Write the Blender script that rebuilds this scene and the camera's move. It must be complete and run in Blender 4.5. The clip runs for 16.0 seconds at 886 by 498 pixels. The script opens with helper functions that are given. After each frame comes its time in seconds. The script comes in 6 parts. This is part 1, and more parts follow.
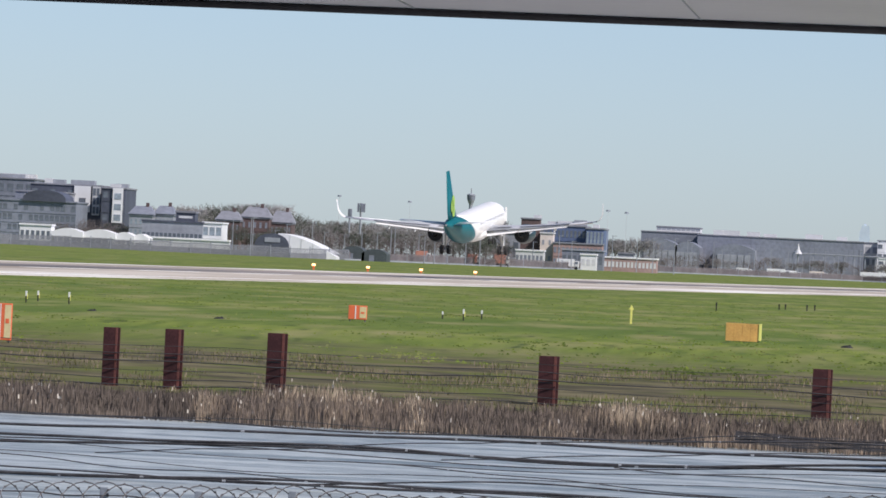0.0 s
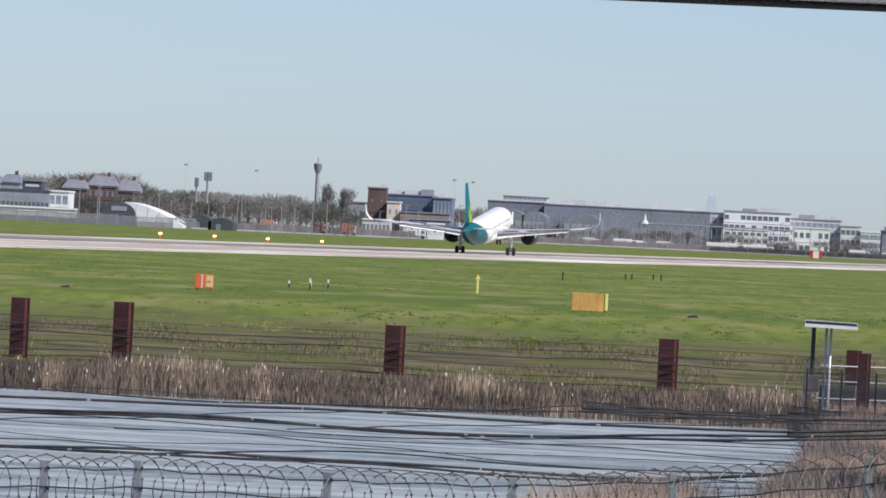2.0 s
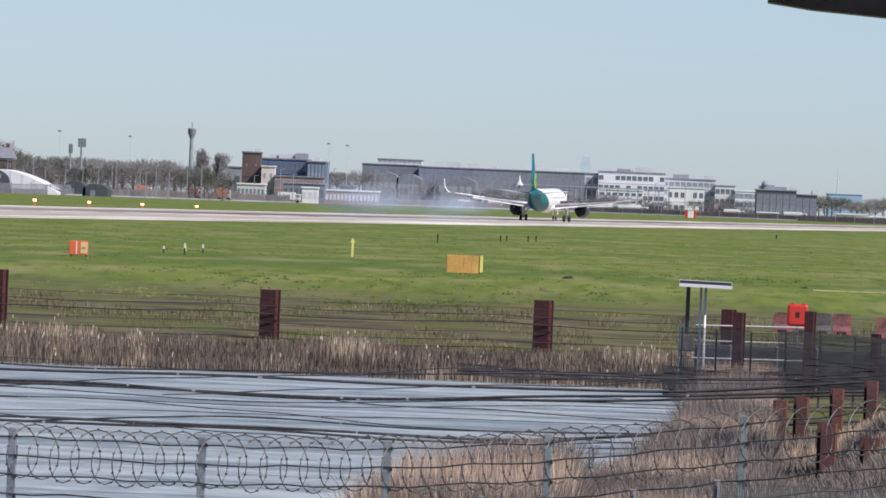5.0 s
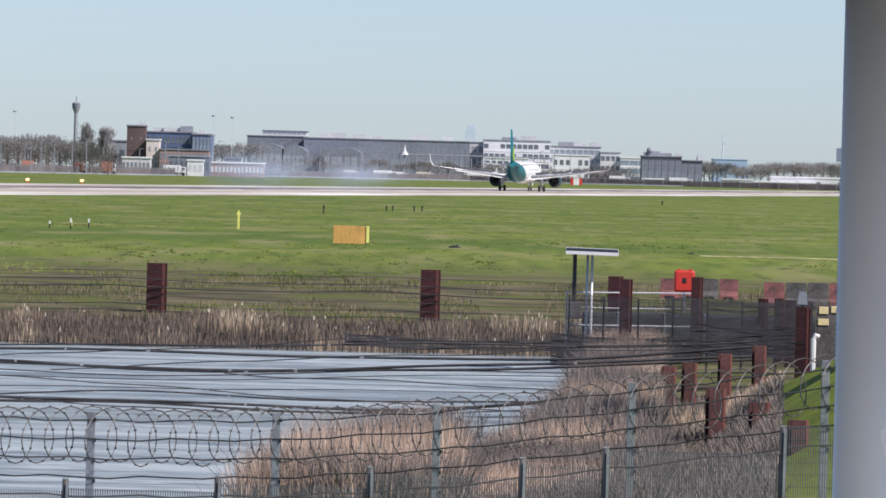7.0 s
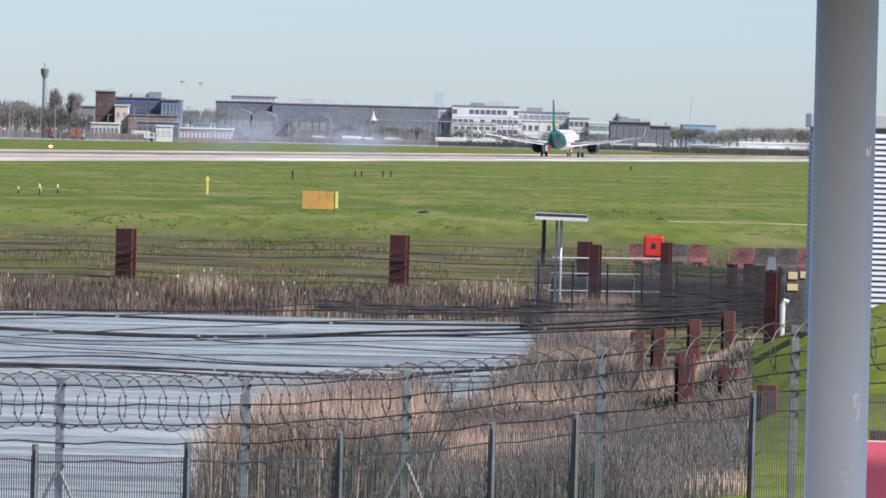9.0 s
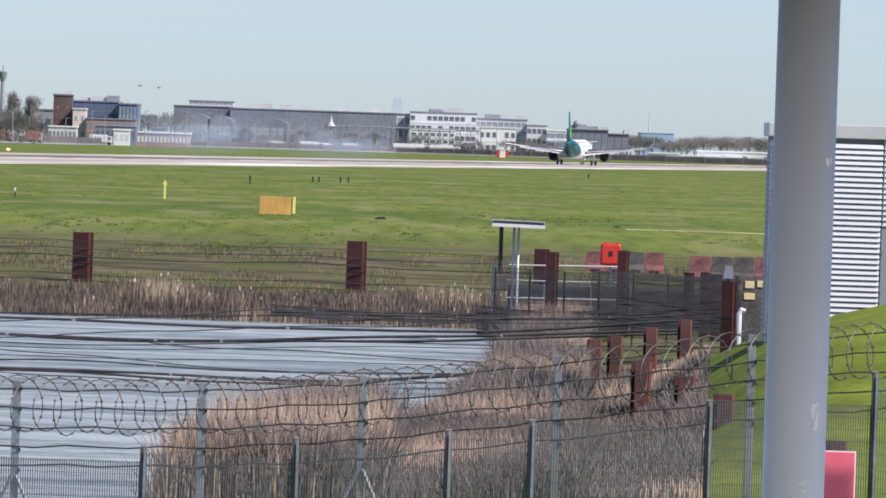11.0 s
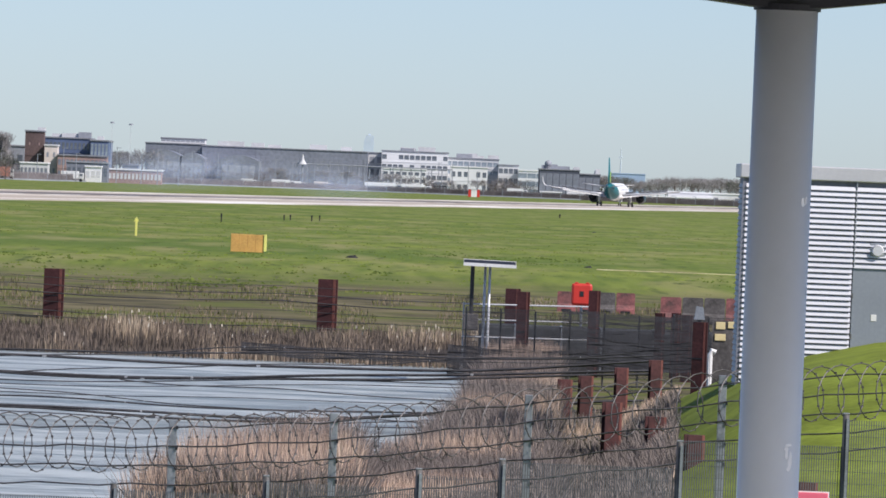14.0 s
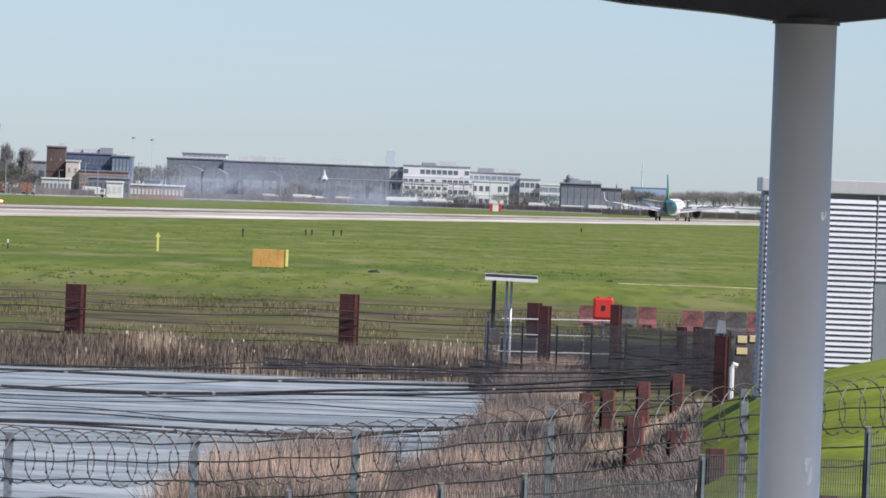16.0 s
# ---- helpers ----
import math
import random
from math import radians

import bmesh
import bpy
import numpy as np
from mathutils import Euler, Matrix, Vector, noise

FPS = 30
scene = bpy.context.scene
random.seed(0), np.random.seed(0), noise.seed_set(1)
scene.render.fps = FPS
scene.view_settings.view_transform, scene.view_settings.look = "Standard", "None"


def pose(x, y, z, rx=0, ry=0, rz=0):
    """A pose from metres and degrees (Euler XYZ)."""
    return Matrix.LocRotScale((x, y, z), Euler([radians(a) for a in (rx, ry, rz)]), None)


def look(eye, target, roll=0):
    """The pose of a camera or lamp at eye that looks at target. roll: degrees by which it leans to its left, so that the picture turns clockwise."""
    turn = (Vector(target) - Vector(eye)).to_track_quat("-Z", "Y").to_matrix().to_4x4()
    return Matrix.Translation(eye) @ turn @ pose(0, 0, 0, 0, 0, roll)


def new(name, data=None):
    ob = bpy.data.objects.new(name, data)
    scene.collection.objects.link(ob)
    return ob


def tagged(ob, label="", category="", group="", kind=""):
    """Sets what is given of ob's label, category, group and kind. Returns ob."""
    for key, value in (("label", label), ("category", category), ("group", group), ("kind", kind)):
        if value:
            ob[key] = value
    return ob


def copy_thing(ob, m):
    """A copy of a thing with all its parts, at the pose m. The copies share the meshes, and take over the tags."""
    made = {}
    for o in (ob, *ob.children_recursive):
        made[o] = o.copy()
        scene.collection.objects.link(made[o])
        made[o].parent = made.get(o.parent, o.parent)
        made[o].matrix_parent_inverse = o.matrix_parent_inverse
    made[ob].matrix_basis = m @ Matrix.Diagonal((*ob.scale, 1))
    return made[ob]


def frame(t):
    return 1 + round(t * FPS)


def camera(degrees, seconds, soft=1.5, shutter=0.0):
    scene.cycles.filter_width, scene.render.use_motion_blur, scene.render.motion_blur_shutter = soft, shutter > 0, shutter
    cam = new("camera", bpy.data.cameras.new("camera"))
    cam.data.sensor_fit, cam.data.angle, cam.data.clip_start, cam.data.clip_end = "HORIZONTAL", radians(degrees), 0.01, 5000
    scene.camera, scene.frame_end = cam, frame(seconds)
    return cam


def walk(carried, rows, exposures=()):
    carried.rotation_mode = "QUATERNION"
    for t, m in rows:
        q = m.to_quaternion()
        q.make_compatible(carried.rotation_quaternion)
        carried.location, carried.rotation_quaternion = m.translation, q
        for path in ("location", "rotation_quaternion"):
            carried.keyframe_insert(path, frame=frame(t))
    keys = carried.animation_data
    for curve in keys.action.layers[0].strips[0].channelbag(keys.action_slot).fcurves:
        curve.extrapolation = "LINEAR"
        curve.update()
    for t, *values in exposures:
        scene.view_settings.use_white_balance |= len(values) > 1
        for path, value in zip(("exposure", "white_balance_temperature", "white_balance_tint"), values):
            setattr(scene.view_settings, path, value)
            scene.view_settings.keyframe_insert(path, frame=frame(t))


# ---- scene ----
cam = camera(6.648, 16.0, soft=1.65)
PATH = [
    (0.0, pose(-0.020, 0, 3.493) @ pose(0, 0, 0, 0, 0, 3.7551) @ pose(0, 0, 0, 90.0228, 0, 0) @ pose(0, 0, 0, 0, 0, 2.773)),
    (0.5, pose(-0.017, 0, 3.501) @ pose(0, 0, 0, 0, 0, 3.3425) @ pose(0, 0, 0, 89.9507, 0, 0) @ pose(0, 0, 0, 0, 0, 2.763)),
    (1.0, pose(-0.016, 0, 3.501) @ pose(0, 0, 0, 0, 0, 3.0359) @ pose(0, 0, 0, 89.9147, 0, 0) @ pose(0, 0, 0, 0, 0, 2.791)),
    (1.5, pose(-0.012, 0, 3.501) @ pose(0, 0, 0, 0, 0, 2.7941) @ pose(0, 0, 0, 89.8829, 0, 0) @ pose(0, 0, 0, 0, 0, 2.879)),
    (2.0, pose(-0.014, 0, 3.495) @ pose(0, 0, 0, 0, 0, 2.5939) @ pose(0, 0, 0, 89.8486, 0, 0) @ pose(0, 0, 0, 0, 0, 2.912)),
    (2.5, pose(-0.004, 0, 3.497) @ pose(0, 0, 0, 0, 0, 2.4202) @ pose(0, 0, 0, 89.8114, 0, 0) @ pose(0, 0, 0, 0, 0, 2.929)),
    (3.0, pose(0.002, 0, 3.501) @ pose(0, 0, 0, 0, 0, 2.2772) @ pose(0, 0, 0, 89.7736, 0, 0) @ pose(0, 0, 0, 0, 0, 2.892)),
    (5.5, pose(0.025, 0, 3.500) @ pose(0, 0, 0, 0, 0, 1.4006) @ pose(0, 0, 0, 89.5513, 0, 0) @ pose(0, 0, 0, 0, 0, 2.052)),
    (6.0, pose(0.026, 0, 3.501) @ pose(0, 0, 0, 0, 0, 1.1200) @ pose(0, 0, 0, 89.4860, 0, 0) @ pose(0, 0, 0, 0, 0, 1.814)),
    (6.5, pose(0.024, 0, 3.500) @ pose(0, 0, 0, 0, 0, 0.9194) @ pose(0, 0, 0, 89.4537, 0, 0) @ pose(0, 0, 0, 0, 0, 1.601)),
    (7.0, pose(0.022, 0, 3.503) @ pose(0, 0, 0, 0, 0, 0.7845) @ pose(0, 0, 0, 89.4158, 0, 0) @ pose(0, 0, 0, 0, 0, 1.477)),
    (7.5, pose(0.035, 0, 3.499) @ pose(0, 0, 0, 0, 0, 0.7156) @ pose(0, 0, 0, 89.3483, 0, 0) @ pose(0, 0, 0, 0, 0, 1.389)),
    (8.0, pose(0.009, 0, 3.498) @ pose(0, 0, 0, 0, 0, 0.6599) @ pose(0, 0, 0, 89.2627, 0, 0) @ pose(0, 0, 0, 0, 0, 1.436)),
    (8.5, pose(0.009, 0, 3.499) @ pose(0, 0, 0, 0, 0, 0.6067) @ pose(0, 0, 0, 89.1944, 0, 0) @ pose(0, 0, 0, 0, 0, 1.464)),
    (9.0, pose(0.009, 0, 3.499) @ pose(0, 0, 0, 0, 0, 0.5427) @ pose(0, 0, 0, 89.1633, 0, 0) @ pose(0, 0, 0, 0, 0, 1.463)),
    (11.5, pose(-0.004, 0, 3.502) @ pose(0, 0, 0, 0, 0, 0.1296) @ pose(0, 0, 0, 89.2440, 0, 0) @ pose(0, 0, 0, 0, 0, 2.044)),
    (12.0, pose(-0.007, 0, 3.503) @ pose(0, 0, 0, 0, 0, 0.0536) @ pose(0, 0, 0, 89.2647, 0, 0) @ pose(0, 0, 0, 0, 0, 2.129)),
    (12.5, pose(-0.009, 0, 3.499) @ pose(0, 0, 0, 0, 0, -0.0000) @ pose(0, 0, 0, 89.2800, 0, 0) @ pose(0, 0, 0, 0, 0, 2.200)),
    (13.0, pose(-0.009, 0, 3.497) @ pose(0, 0, 0, 0, 0, -0.0219) @ pose(0, 0, 0, 89.3268, 0, 0) @ pose(0, 0, 0, 0, 0, 2.290)),
    (13.5, pose(-0.010, 0, 3.498) @ pose(0, 0, 0, 0, 0, -0.0113) @ pose(0, 0, 0, 89.4140, 0, 0) @ pose(0, 0, 0, 0, 0, 2.302)),
    (14.0, pose(-0.014, 0, 3.495) @ pose(0, 0, 0, 0, 0, 0.0117) @ pose(0, 0, 0, 89.5223, 0, 0) @ pose(0, 0, 0, 0, 0, 2.343)),
    (14.5, pose(-0.015, 0, 3.497) @ pose(0, 0, 0, 0, 0, 0.0377) @ pose(0, 0, 0, 89.6045, 0, 0) @ pose(0, 0, 0, 0, 0, 2.266)),
    (15.0, pose(-0.014, 0, 3.499) @ pose(0, 0, 0, 0, 0, 0.0642) @ pose(0, 0, 0, 89.6483, 0, 0) @ pose(0, 0, 0, 0, 0, 2.183)),
    (15.5, pose(-0.010, 0, 3.499) @ pose(0, 0, 0, 0, 0, 0.1020) @ pose(0, 0, 0, 89.6513, 0, 0) @ pose(0, 0, 0, 0, 0, 2.135)),
    (16.0, pose(-0.007, 0, 3.497) @ pose(0, 0, 0, 0, 0, 0.1789) @ pose(0, 0, 0, 89.6243, 0, 0) @ pose(0, 0, 0, 0, 0, 2.167)),
]
walk(cam, PATH, [(0, -0.08, 6450, 16), (3, -0.06, 6450, 16), (6, 0.0, 6450, 16), (9, 0.12, 6450, 16), (12.5, 0.10, 6450, 16), (16, 0.04, 6450, 16)])

EYE = 3.5

# ---- world and sun ----
SUN_EL, SUN_AZ = 44, 122          # azimuth clockwise from the view's straight ahead (+y)
world = bpy.data.worlds.new("sky")
scene.world = world
world.use_nodes = True
wn = world.node_tree.nodes
sky = wn.new("ShaderNodeTexSky")
sky.sky_type, sky.sun_disc = "NISHITA", False
sky.sun_elevation, sky.sun_rotation = radians(SUN_EL), radians(SUN_AZ)
sky.air_density, sky.dust_density, sky.ozone_density, sky.altitude = 0.6, 0.35, 3.5, 0
wn["Background"].inputs["Strength"].default_value = 0.115
world.node_tree.links.new(sky.outputs[0], wn["Background"].inputs["Color"])
sun_data = bpy.data.lights.new("sun", "SUN")
sun_data.energy, sun_data.angle, sun_data.color = 5.0, radians(0.6), (1.0, 0.95, 0.88)
sun = new("sun", sun_data)
sun_dir = Vector((math.sin(radians(SUN_AZ)) * math.cos(radians(SUN_EL)), math.cos(radians(SUN_AZ)) * math.cos(radians(SUN_EL)), math.sin(radians(SUN_EL))))
sun.matrix_world = look(sun_dir * 500, (0, 0, 0))


# ---- materials ----
def mat(name, base, rough=0.7, metal=0.0, var=0.25, scale=1.0, fine=12.0, bump=0.2, dirt=None, coord="Object", stretch=(1, 1, 1), rnd=0.0, spec=0.5, edge=0.2):
    """A surface with variation at two scales; base colour, scale in 1/metres."""
    m = bpy.data.materials.new(name)
    m.use_nodes = True
    n, l = m.node_tree.nodes, m.node_tree.links
    b = n["Principled BSDF"]
    b.inputs["Roughness"].default_value, b.inputs["Metallic"].default_value = rough, metal
    b.inputs["Specular IOR Level"].default_value = spec
    if coord == "World":
        src = n.new("ShaderNodeNewGeometry").outputs["Position"]
    else:
        src = n.new("ShaderNodeTexCoord").outputs["Object"]
    mp = n.new("ShaderNodeMapping")
    mp.inputs["Scale"].default_value = stretch
    l.new(src, mp.inputs[0])
    big, small = n.new("ShaderNodeTexNoise"), n.new("ShaderNodeTexNoise")
    big.inputs["Scale"].default_value, big.inputs["Detail"].default_value = scale, 5
    small.inputs["Scale"].default_value, small.inputs["Detail"].default_value = scale * fine, 3
    l.new(mp.outputs[0], big.inputs[0]), l.new(mp.outputs[0], small.inputs[0])
    ramp = n.new("ShaderNodeValToRGB")
    dark = dirt or tuple(c * (1 - var) for c in base)
    lite = tuple(min(1, c * (1 + var)) for c in base)
    ramp.color_ramp.elements[0].position, ramp.color_ramp.elements[1].position = 0.5 - edge, 0.5 + edge
    ramp.color_ramp.elements[0].color, ramp.color_ramp.elements[1].color = (*dark, 1), (*lite, 1)
    l.new(big.outputs["Fac"], ramp.inputs[0])
    mix = n.new("ShaderNodeMixRGB")
    mix.blend_type = "OVERLAY"
    mix.inputs[0].default_value = min(0.8, var * 1.6)
    l.new(ramp.outputs[0], mix.inputs[1]), l.new(small.outputs["Fac"], mix.inputs[2])
    out = mix.outputs[0]
    if rnd:
        info, hsv, rng = n.new("ShaderNodeObjectInfo"), n.new("ShaderNodeHueSaturation"), n.new("ShaderNodeMapRange")
        l.new(info.outputs["Random"], rng.inputs[0])
        rng.inputs[3].default_value, rng.inputs[4].default_value = 1 - rnd, 1 + rnd
        l.new(rng.outputs[0], hsv.inputs["Value"]), l.new(out, hsv.inputs["Color"])
        out = hsv.outputs[0]
    l.new(out, b.inputs["Base Color"])
    if bump:
        bp = n.new("ShaderNodeBump")
        bp.inputs["Strength"].default_value, bp.inputs["Distance"].default_value = bump, 0.02 / max(scale, 0.05)
        l.new(small.outputs["Fac"], bp.inputs["Height"])
        l.new(bp.outputs[0], b.inputs["Normal"])
    return m


def glow(name, color, power):
    m = mat(name, color, 0.4)
    b = m.node_tree.nodes["Principled BSDF"]
    b.inputs["Emission Color"].default_value, b.inputs["Emission Strength"].default_value = (*color, 1), power
    return m


def grass_mat():
    """Airfield grass: green sward with straw-coloured streaks and darker tufts, drier towards the pond's bank."""
    m = bpy.data.materials.new("grass")
    m.use_nodes = True
    n, l = m.node_tree.nodes, m.node_tree.links
    b = n["Principled BSDF"]
    b.inputs["Roughness"].default_value, b.inputs["Specular IOR Level"].default_value = 0.9, 0.15
    pos = n.new("ShaderNodeNewGeometry").outputs["Position"]

    def noise_node(sx, sy, scale, detail=4):
        mp, t = n.new("ShaderNodeMapping"), n.new("ShaderNodeTexNoise")
        mp.inputs["Scale"].default_value = (sx, sy, 1)
        t.inputs["Scale"].default_value, t.inputs["Detail"].default_value = scale, detail
        l.new(pos, mp.inputs[0]), l.new(mp.outputs[0], t.inputs[0])
        return t.outputs["Fac"]

    def mixed(fac, a, c):
        x = n.new("ShaderNodeMixRGB")
        l.new(fac, x.inputs[0])
        for i, v in ((1, a), (2, c)):
            if isinstance(v, tuple):
                x.inputs[i].default_value = (*v, 1)
            else:
                l.new(v, x.inputs[i])
        return x.outputs[0]

    def ramped(fac, a, c):
        r = n.new("ShaderNodeMapRange")
        r.inputs[1].default_value, r.inputs[2].default_value = a, c
        l.new(fac, r.inputs[0])
        return r.outputs[0]
    green = mixed(ramped(noise_node(0.014, 0.022, 1.0), 0.35, 0.65), GRASS_A, GRASS_B)
    green = mixed(ramped(noise_node(1.1, 0.09, 1.0, 8), 0.38, 0.68), green, (0.095, 0.14, 0.024))
    straw = ramped(noise_node(0.22, 0.045, 1.0, 9), 0.49, 0.72)
    c1 = mixed(straw, green, GRASS_STRAW)
    tuft = ramped(noise_node(0.9, 0.13, 1.0, 8), 0.60, 0.72)
    c2 = mixed(tuft, c1, GRASS_TUFT)
    sep = n.new("ShaderNodeSeparateXYZ")
    l.new(pos, sep.inputs[0])
    wob = n.new("ShaderNodeMath")
    wob.operation = "MULTIPLY_ADD"
    l.new(noise_node(0.08, 0.08, 1.0), wob.inputs[0])
    wob.inputs[1].default_value = 0.5
    l.new(sep.outputs[2], wob.inputs[2])
    dry = n.new("ShaderNodeMapRange")
    dry.inputs[1].default_value, dry.inputs[2].default_value = -0.12, -0.62
    l.new(wob.outputs[0], dry.inputs[0])
    far = n.new("ShaderNodeMath")
    far.operation = "GREATER_THAN"
    far.inputs[1].default_value = 180
    l.new(sep.outputs[1], far.inputs[0])
    both = n.new("ShaderNodeMath")
    both.operation = "MULTIPLY"
    l.new(dry.outputs[0], both.inputs[0]), l.new(far.outputs[0], both.inputs[1])
    brown = mixed(ramped(noise_node(0.35, 0.5, 1.0, 8), 0.38, 0.62), (0.068, 0.062, 0.036), (0.165, 0.145, 0.08))
    moss = ramped(noise_node(0.16, 0.35, 1.0, 7), 0.5, 0.6)
    brown = mixed(moss, brown, (0.11, 0.125, 0.035))
    c3 = mixed(both.outputs[0], c2, brown)
    l.new(c3, b.inputs["Base Color"])
    bp = n.new("ShaderNodeBump")
    bp.inputs["Strength"].default_value, bp.inputs["Distance"].default_value = 0.35, 0.12
    l.new(noise_node(2.0, 0.8, 2.0, 5), bp.inputs["Height"])
    l.new(bp.outputs[0], b.inputs["Normal"])
    return m


GRASS_A, GRASS_B, GRASS_STRAW, GRASS_TUFT = (0.102, 0.155, 0.029), (0.20, 0.24, 0.045), (0.25, 0.24, 0.10), (0.055, 0.08, 0.02)
M_grass = grass_mat()
M_mound = mat("mound_grass", (0.185, 0.235, 0.030), 0.9, 0, 0.28, 0.35, 14, 0.4, coord="World", spec=0.15)


def water_mat():
    m = bpy.data.materials.new("pond_water")
    m.use_nodes = True
    n, l = m.node_tree.nodes, m.node_tree.links
    b = n["Principled BSDF"]
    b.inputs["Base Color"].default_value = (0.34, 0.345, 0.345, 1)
    b.inputs["Roughness"].default_value, b.inputs["IOR"].default_value = 0.32, 1.33
    pos = n.new("ShaderNodeNewGeometry").outputs["Position"]
    hts = []
    for sx, sy, sc in ((0.5, 1.4, 2.2), (0.10, 0.5, 1.0)):
        mp, t = n.new("ShaderNodeMapping"), n.new("ShaderNodeTexNoise")
        mp.inputs["Scale"].default_value = (sx, sy, 1)
        t.inputs["Scale"].default_value, t.inputs["Detail"].default_value = sc, 7
        l.new(pos, mp.inputs[0]), l.new(mp.outputs[0], t.inputs[0])
        hts.append(t.outputs["Fac"])
    # wave shade and pale sky reflection are put into the base colour as streaks
    ripple_sheen, half = n.new("ShaderNodeValToRGB"), n.new("ShaderNodeMath")
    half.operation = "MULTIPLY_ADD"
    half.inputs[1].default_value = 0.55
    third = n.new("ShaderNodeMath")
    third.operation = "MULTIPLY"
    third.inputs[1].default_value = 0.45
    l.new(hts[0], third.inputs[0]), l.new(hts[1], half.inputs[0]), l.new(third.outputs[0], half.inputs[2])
    ripple_sheen.color_ramp.elements[0].position, ripple_sheen.color_ramp.elements[1].position = 0.41, 0.58
    ripple_sheen.color_ramp.elements[0].color, ripple_sheen.color_ramp.elements[1].color = (0.15, 0.18, 0.178, 1), (0.50, 0.54, 0.525, 1)
    l.new(half.outputs[0], ripple_sheen.inputs[0]), l.new(ripple_sheen.outputs[0], b.inputs["Base Color"])
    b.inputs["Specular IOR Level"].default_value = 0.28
    add = n.new("ShaderNodeMath")
    l.new(hts[0], add.inputs[0]), l.new(hts[1], add.inputs[1])
    bp = n.new("ShaderNodeBump")
    bp.inputs["Strength"].default_value, bp.inputs["Distance"].default_value = 0.7, 0.12
    l.new(add.outputs[0], bp.inputs["Height"])
    l.new(bp.outputs[0], b.inputs["Normal"])
    return m


def glass_mat(name, color, rough=0.15):
    m = mat(name, color, rough, 0.0, 0.3, 0.15, 6, 0)
    m.node_tree.nodes["Principled BSDF"].inputs["Specular IOR Level"].default_value = 0.8
    return m


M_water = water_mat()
M_concrete = mat("runway_concrete", (0.50, 0.455, 0.39), 0.85, scale=0.055, fine=9, var=0.12, stretch=(1, 0.14, 1), dirt=(0.34, 0.29, 0.235), edge=0.1)
M_shoulder = mat("pale_concrete", (0.74, 0.72, 0.67), 0.85, scale=0.06, fine=8, var=0.06, stretch=(1, 0.14, 1), dirt=(0.44, 0.38, 0.31), edge=0.09)
M_asphalt = mat("rubbered_asphalt", (0.25, 0.225, 0.205), 0.8, scale=0.06, fine=9, var=0.12, stretch=(1, 0.12, 1), dirt=(0.13, 0.12, 0.115), edge=0.12)
M_rust = mat("rusted_steel", (0.075, 0.024, 0.024), 0.75, 0.1, 0.4, 1.6, 9, 0.3, rnd=0.2)
M_steel = mat("galvanised_steel", (0.30, 0.32, 0.34), 0.5, 0.6, 0.25, 2, 14, 0.1)
M_wire = mat("razor_wire", (0.085, 0.08, 0.08), 0.55, 0.3, 0.4, 3, 10, 0)
M_barb = mat("barbed_wire", (0.055, 0.055, 0.06), 0.6, 0.3, 0.4, 2, 10, 0)
M_darkpost = mat("dark_post", (0.10, 0.098, 0.095), 0.5, 0.2, 0.3, 2, 10, 0.1)
M_white = mat("white_paint", (0.78, 0.78, 0.76), 0.5, 0, 0.08, 0.6, 12, 0.05)
M_black = mat("black_plastic", (0.02, 0.02, 0.022), 0.5, 0, 0.3, 1, 10, 0.1)
M_red = mat("red_plastic", (0.62, 0.045, 0.03), 0.45, 0, 0.12, 1.5, 12, 0.1)
M_orange = mat("orange_board", (0.62, 0.35, 0.10), 0.6, 0, 0.22, 1, 12, 0.1)
M_orangered = mat("orange_red_board", (0.78, 0.16, 0.06), 0.6, 0, 0.12, 1, 12, 0.1)
M_yellow = mat("yellow_paint", (0.76, 0.73, 0.20), 0.5, 0, 0.12, 1, 12, 0.1)
M_cream = mat("cream_panel", (0.72, 0.60, 0.32), 0.6, 0, 0.15, 1, 12, 0.1)
M_pinkred = mat("faded_red_barrier", (0.25, 0.085, 0.082), 0.7, 0, 0.35, 1.8, 8, 0.15, dirt=(0.075, 0.045, 0.043))
M_greybar = mat("grey_barrier", (0.10, 0.092, 0.09), 0.75, 0, 0.4, 1.6, 8, 0.15, dirt=(0.045, 0.042, 0.04))
M_fascia = mat("grey_fascia", (0.58, 0.58, 0.60), 0.45, 0.2, 0.06, 0.8, 20, 0.05)
M_gutter = mat("dark_gutter", (0.022, 0.022, 0.026), 0.5, 0.1, 0.3, 2, 10, 0.1)
M_column = mat("grey_column_paint", (0.82, 0.825, 0.80), 0.30, 0, 0.05, 1.2, 14, 0.05)
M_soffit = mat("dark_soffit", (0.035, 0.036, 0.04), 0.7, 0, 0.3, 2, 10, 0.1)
M_louvre = mat("pale_louvre", (0.68, 0.69, 0.72), 0.45, 0.2, 0.08, 0.6, 20, 0.05)
# dark tone holds the shade seen between louvre slats
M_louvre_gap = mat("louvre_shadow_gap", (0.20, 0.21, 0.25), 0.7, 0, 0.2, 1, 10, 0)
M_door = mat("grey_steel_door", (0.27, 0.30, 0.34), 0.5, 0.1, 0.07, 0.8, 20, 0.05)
M_signred = mat("pink_red_sign", (0.70, 0.13, 0.19), 0.4, 0, 0.06, 2, 10, 0.03)
M_solar = mat("solar_cells", (0.012, 0.013, 0.018), 0.6, 0.0, 0.3, 2, 10, 0)
M_mesh = mat("fence_mesh", (0.13, 0.14, 0.15), 0.6, 0.3, 0.2, 2, 10, 0)
M_reed = mat("dry_reed", (0.235, 0.18, 0.13), 0.85, 0, 0.4, 0.25, 12, 0, coord="World")
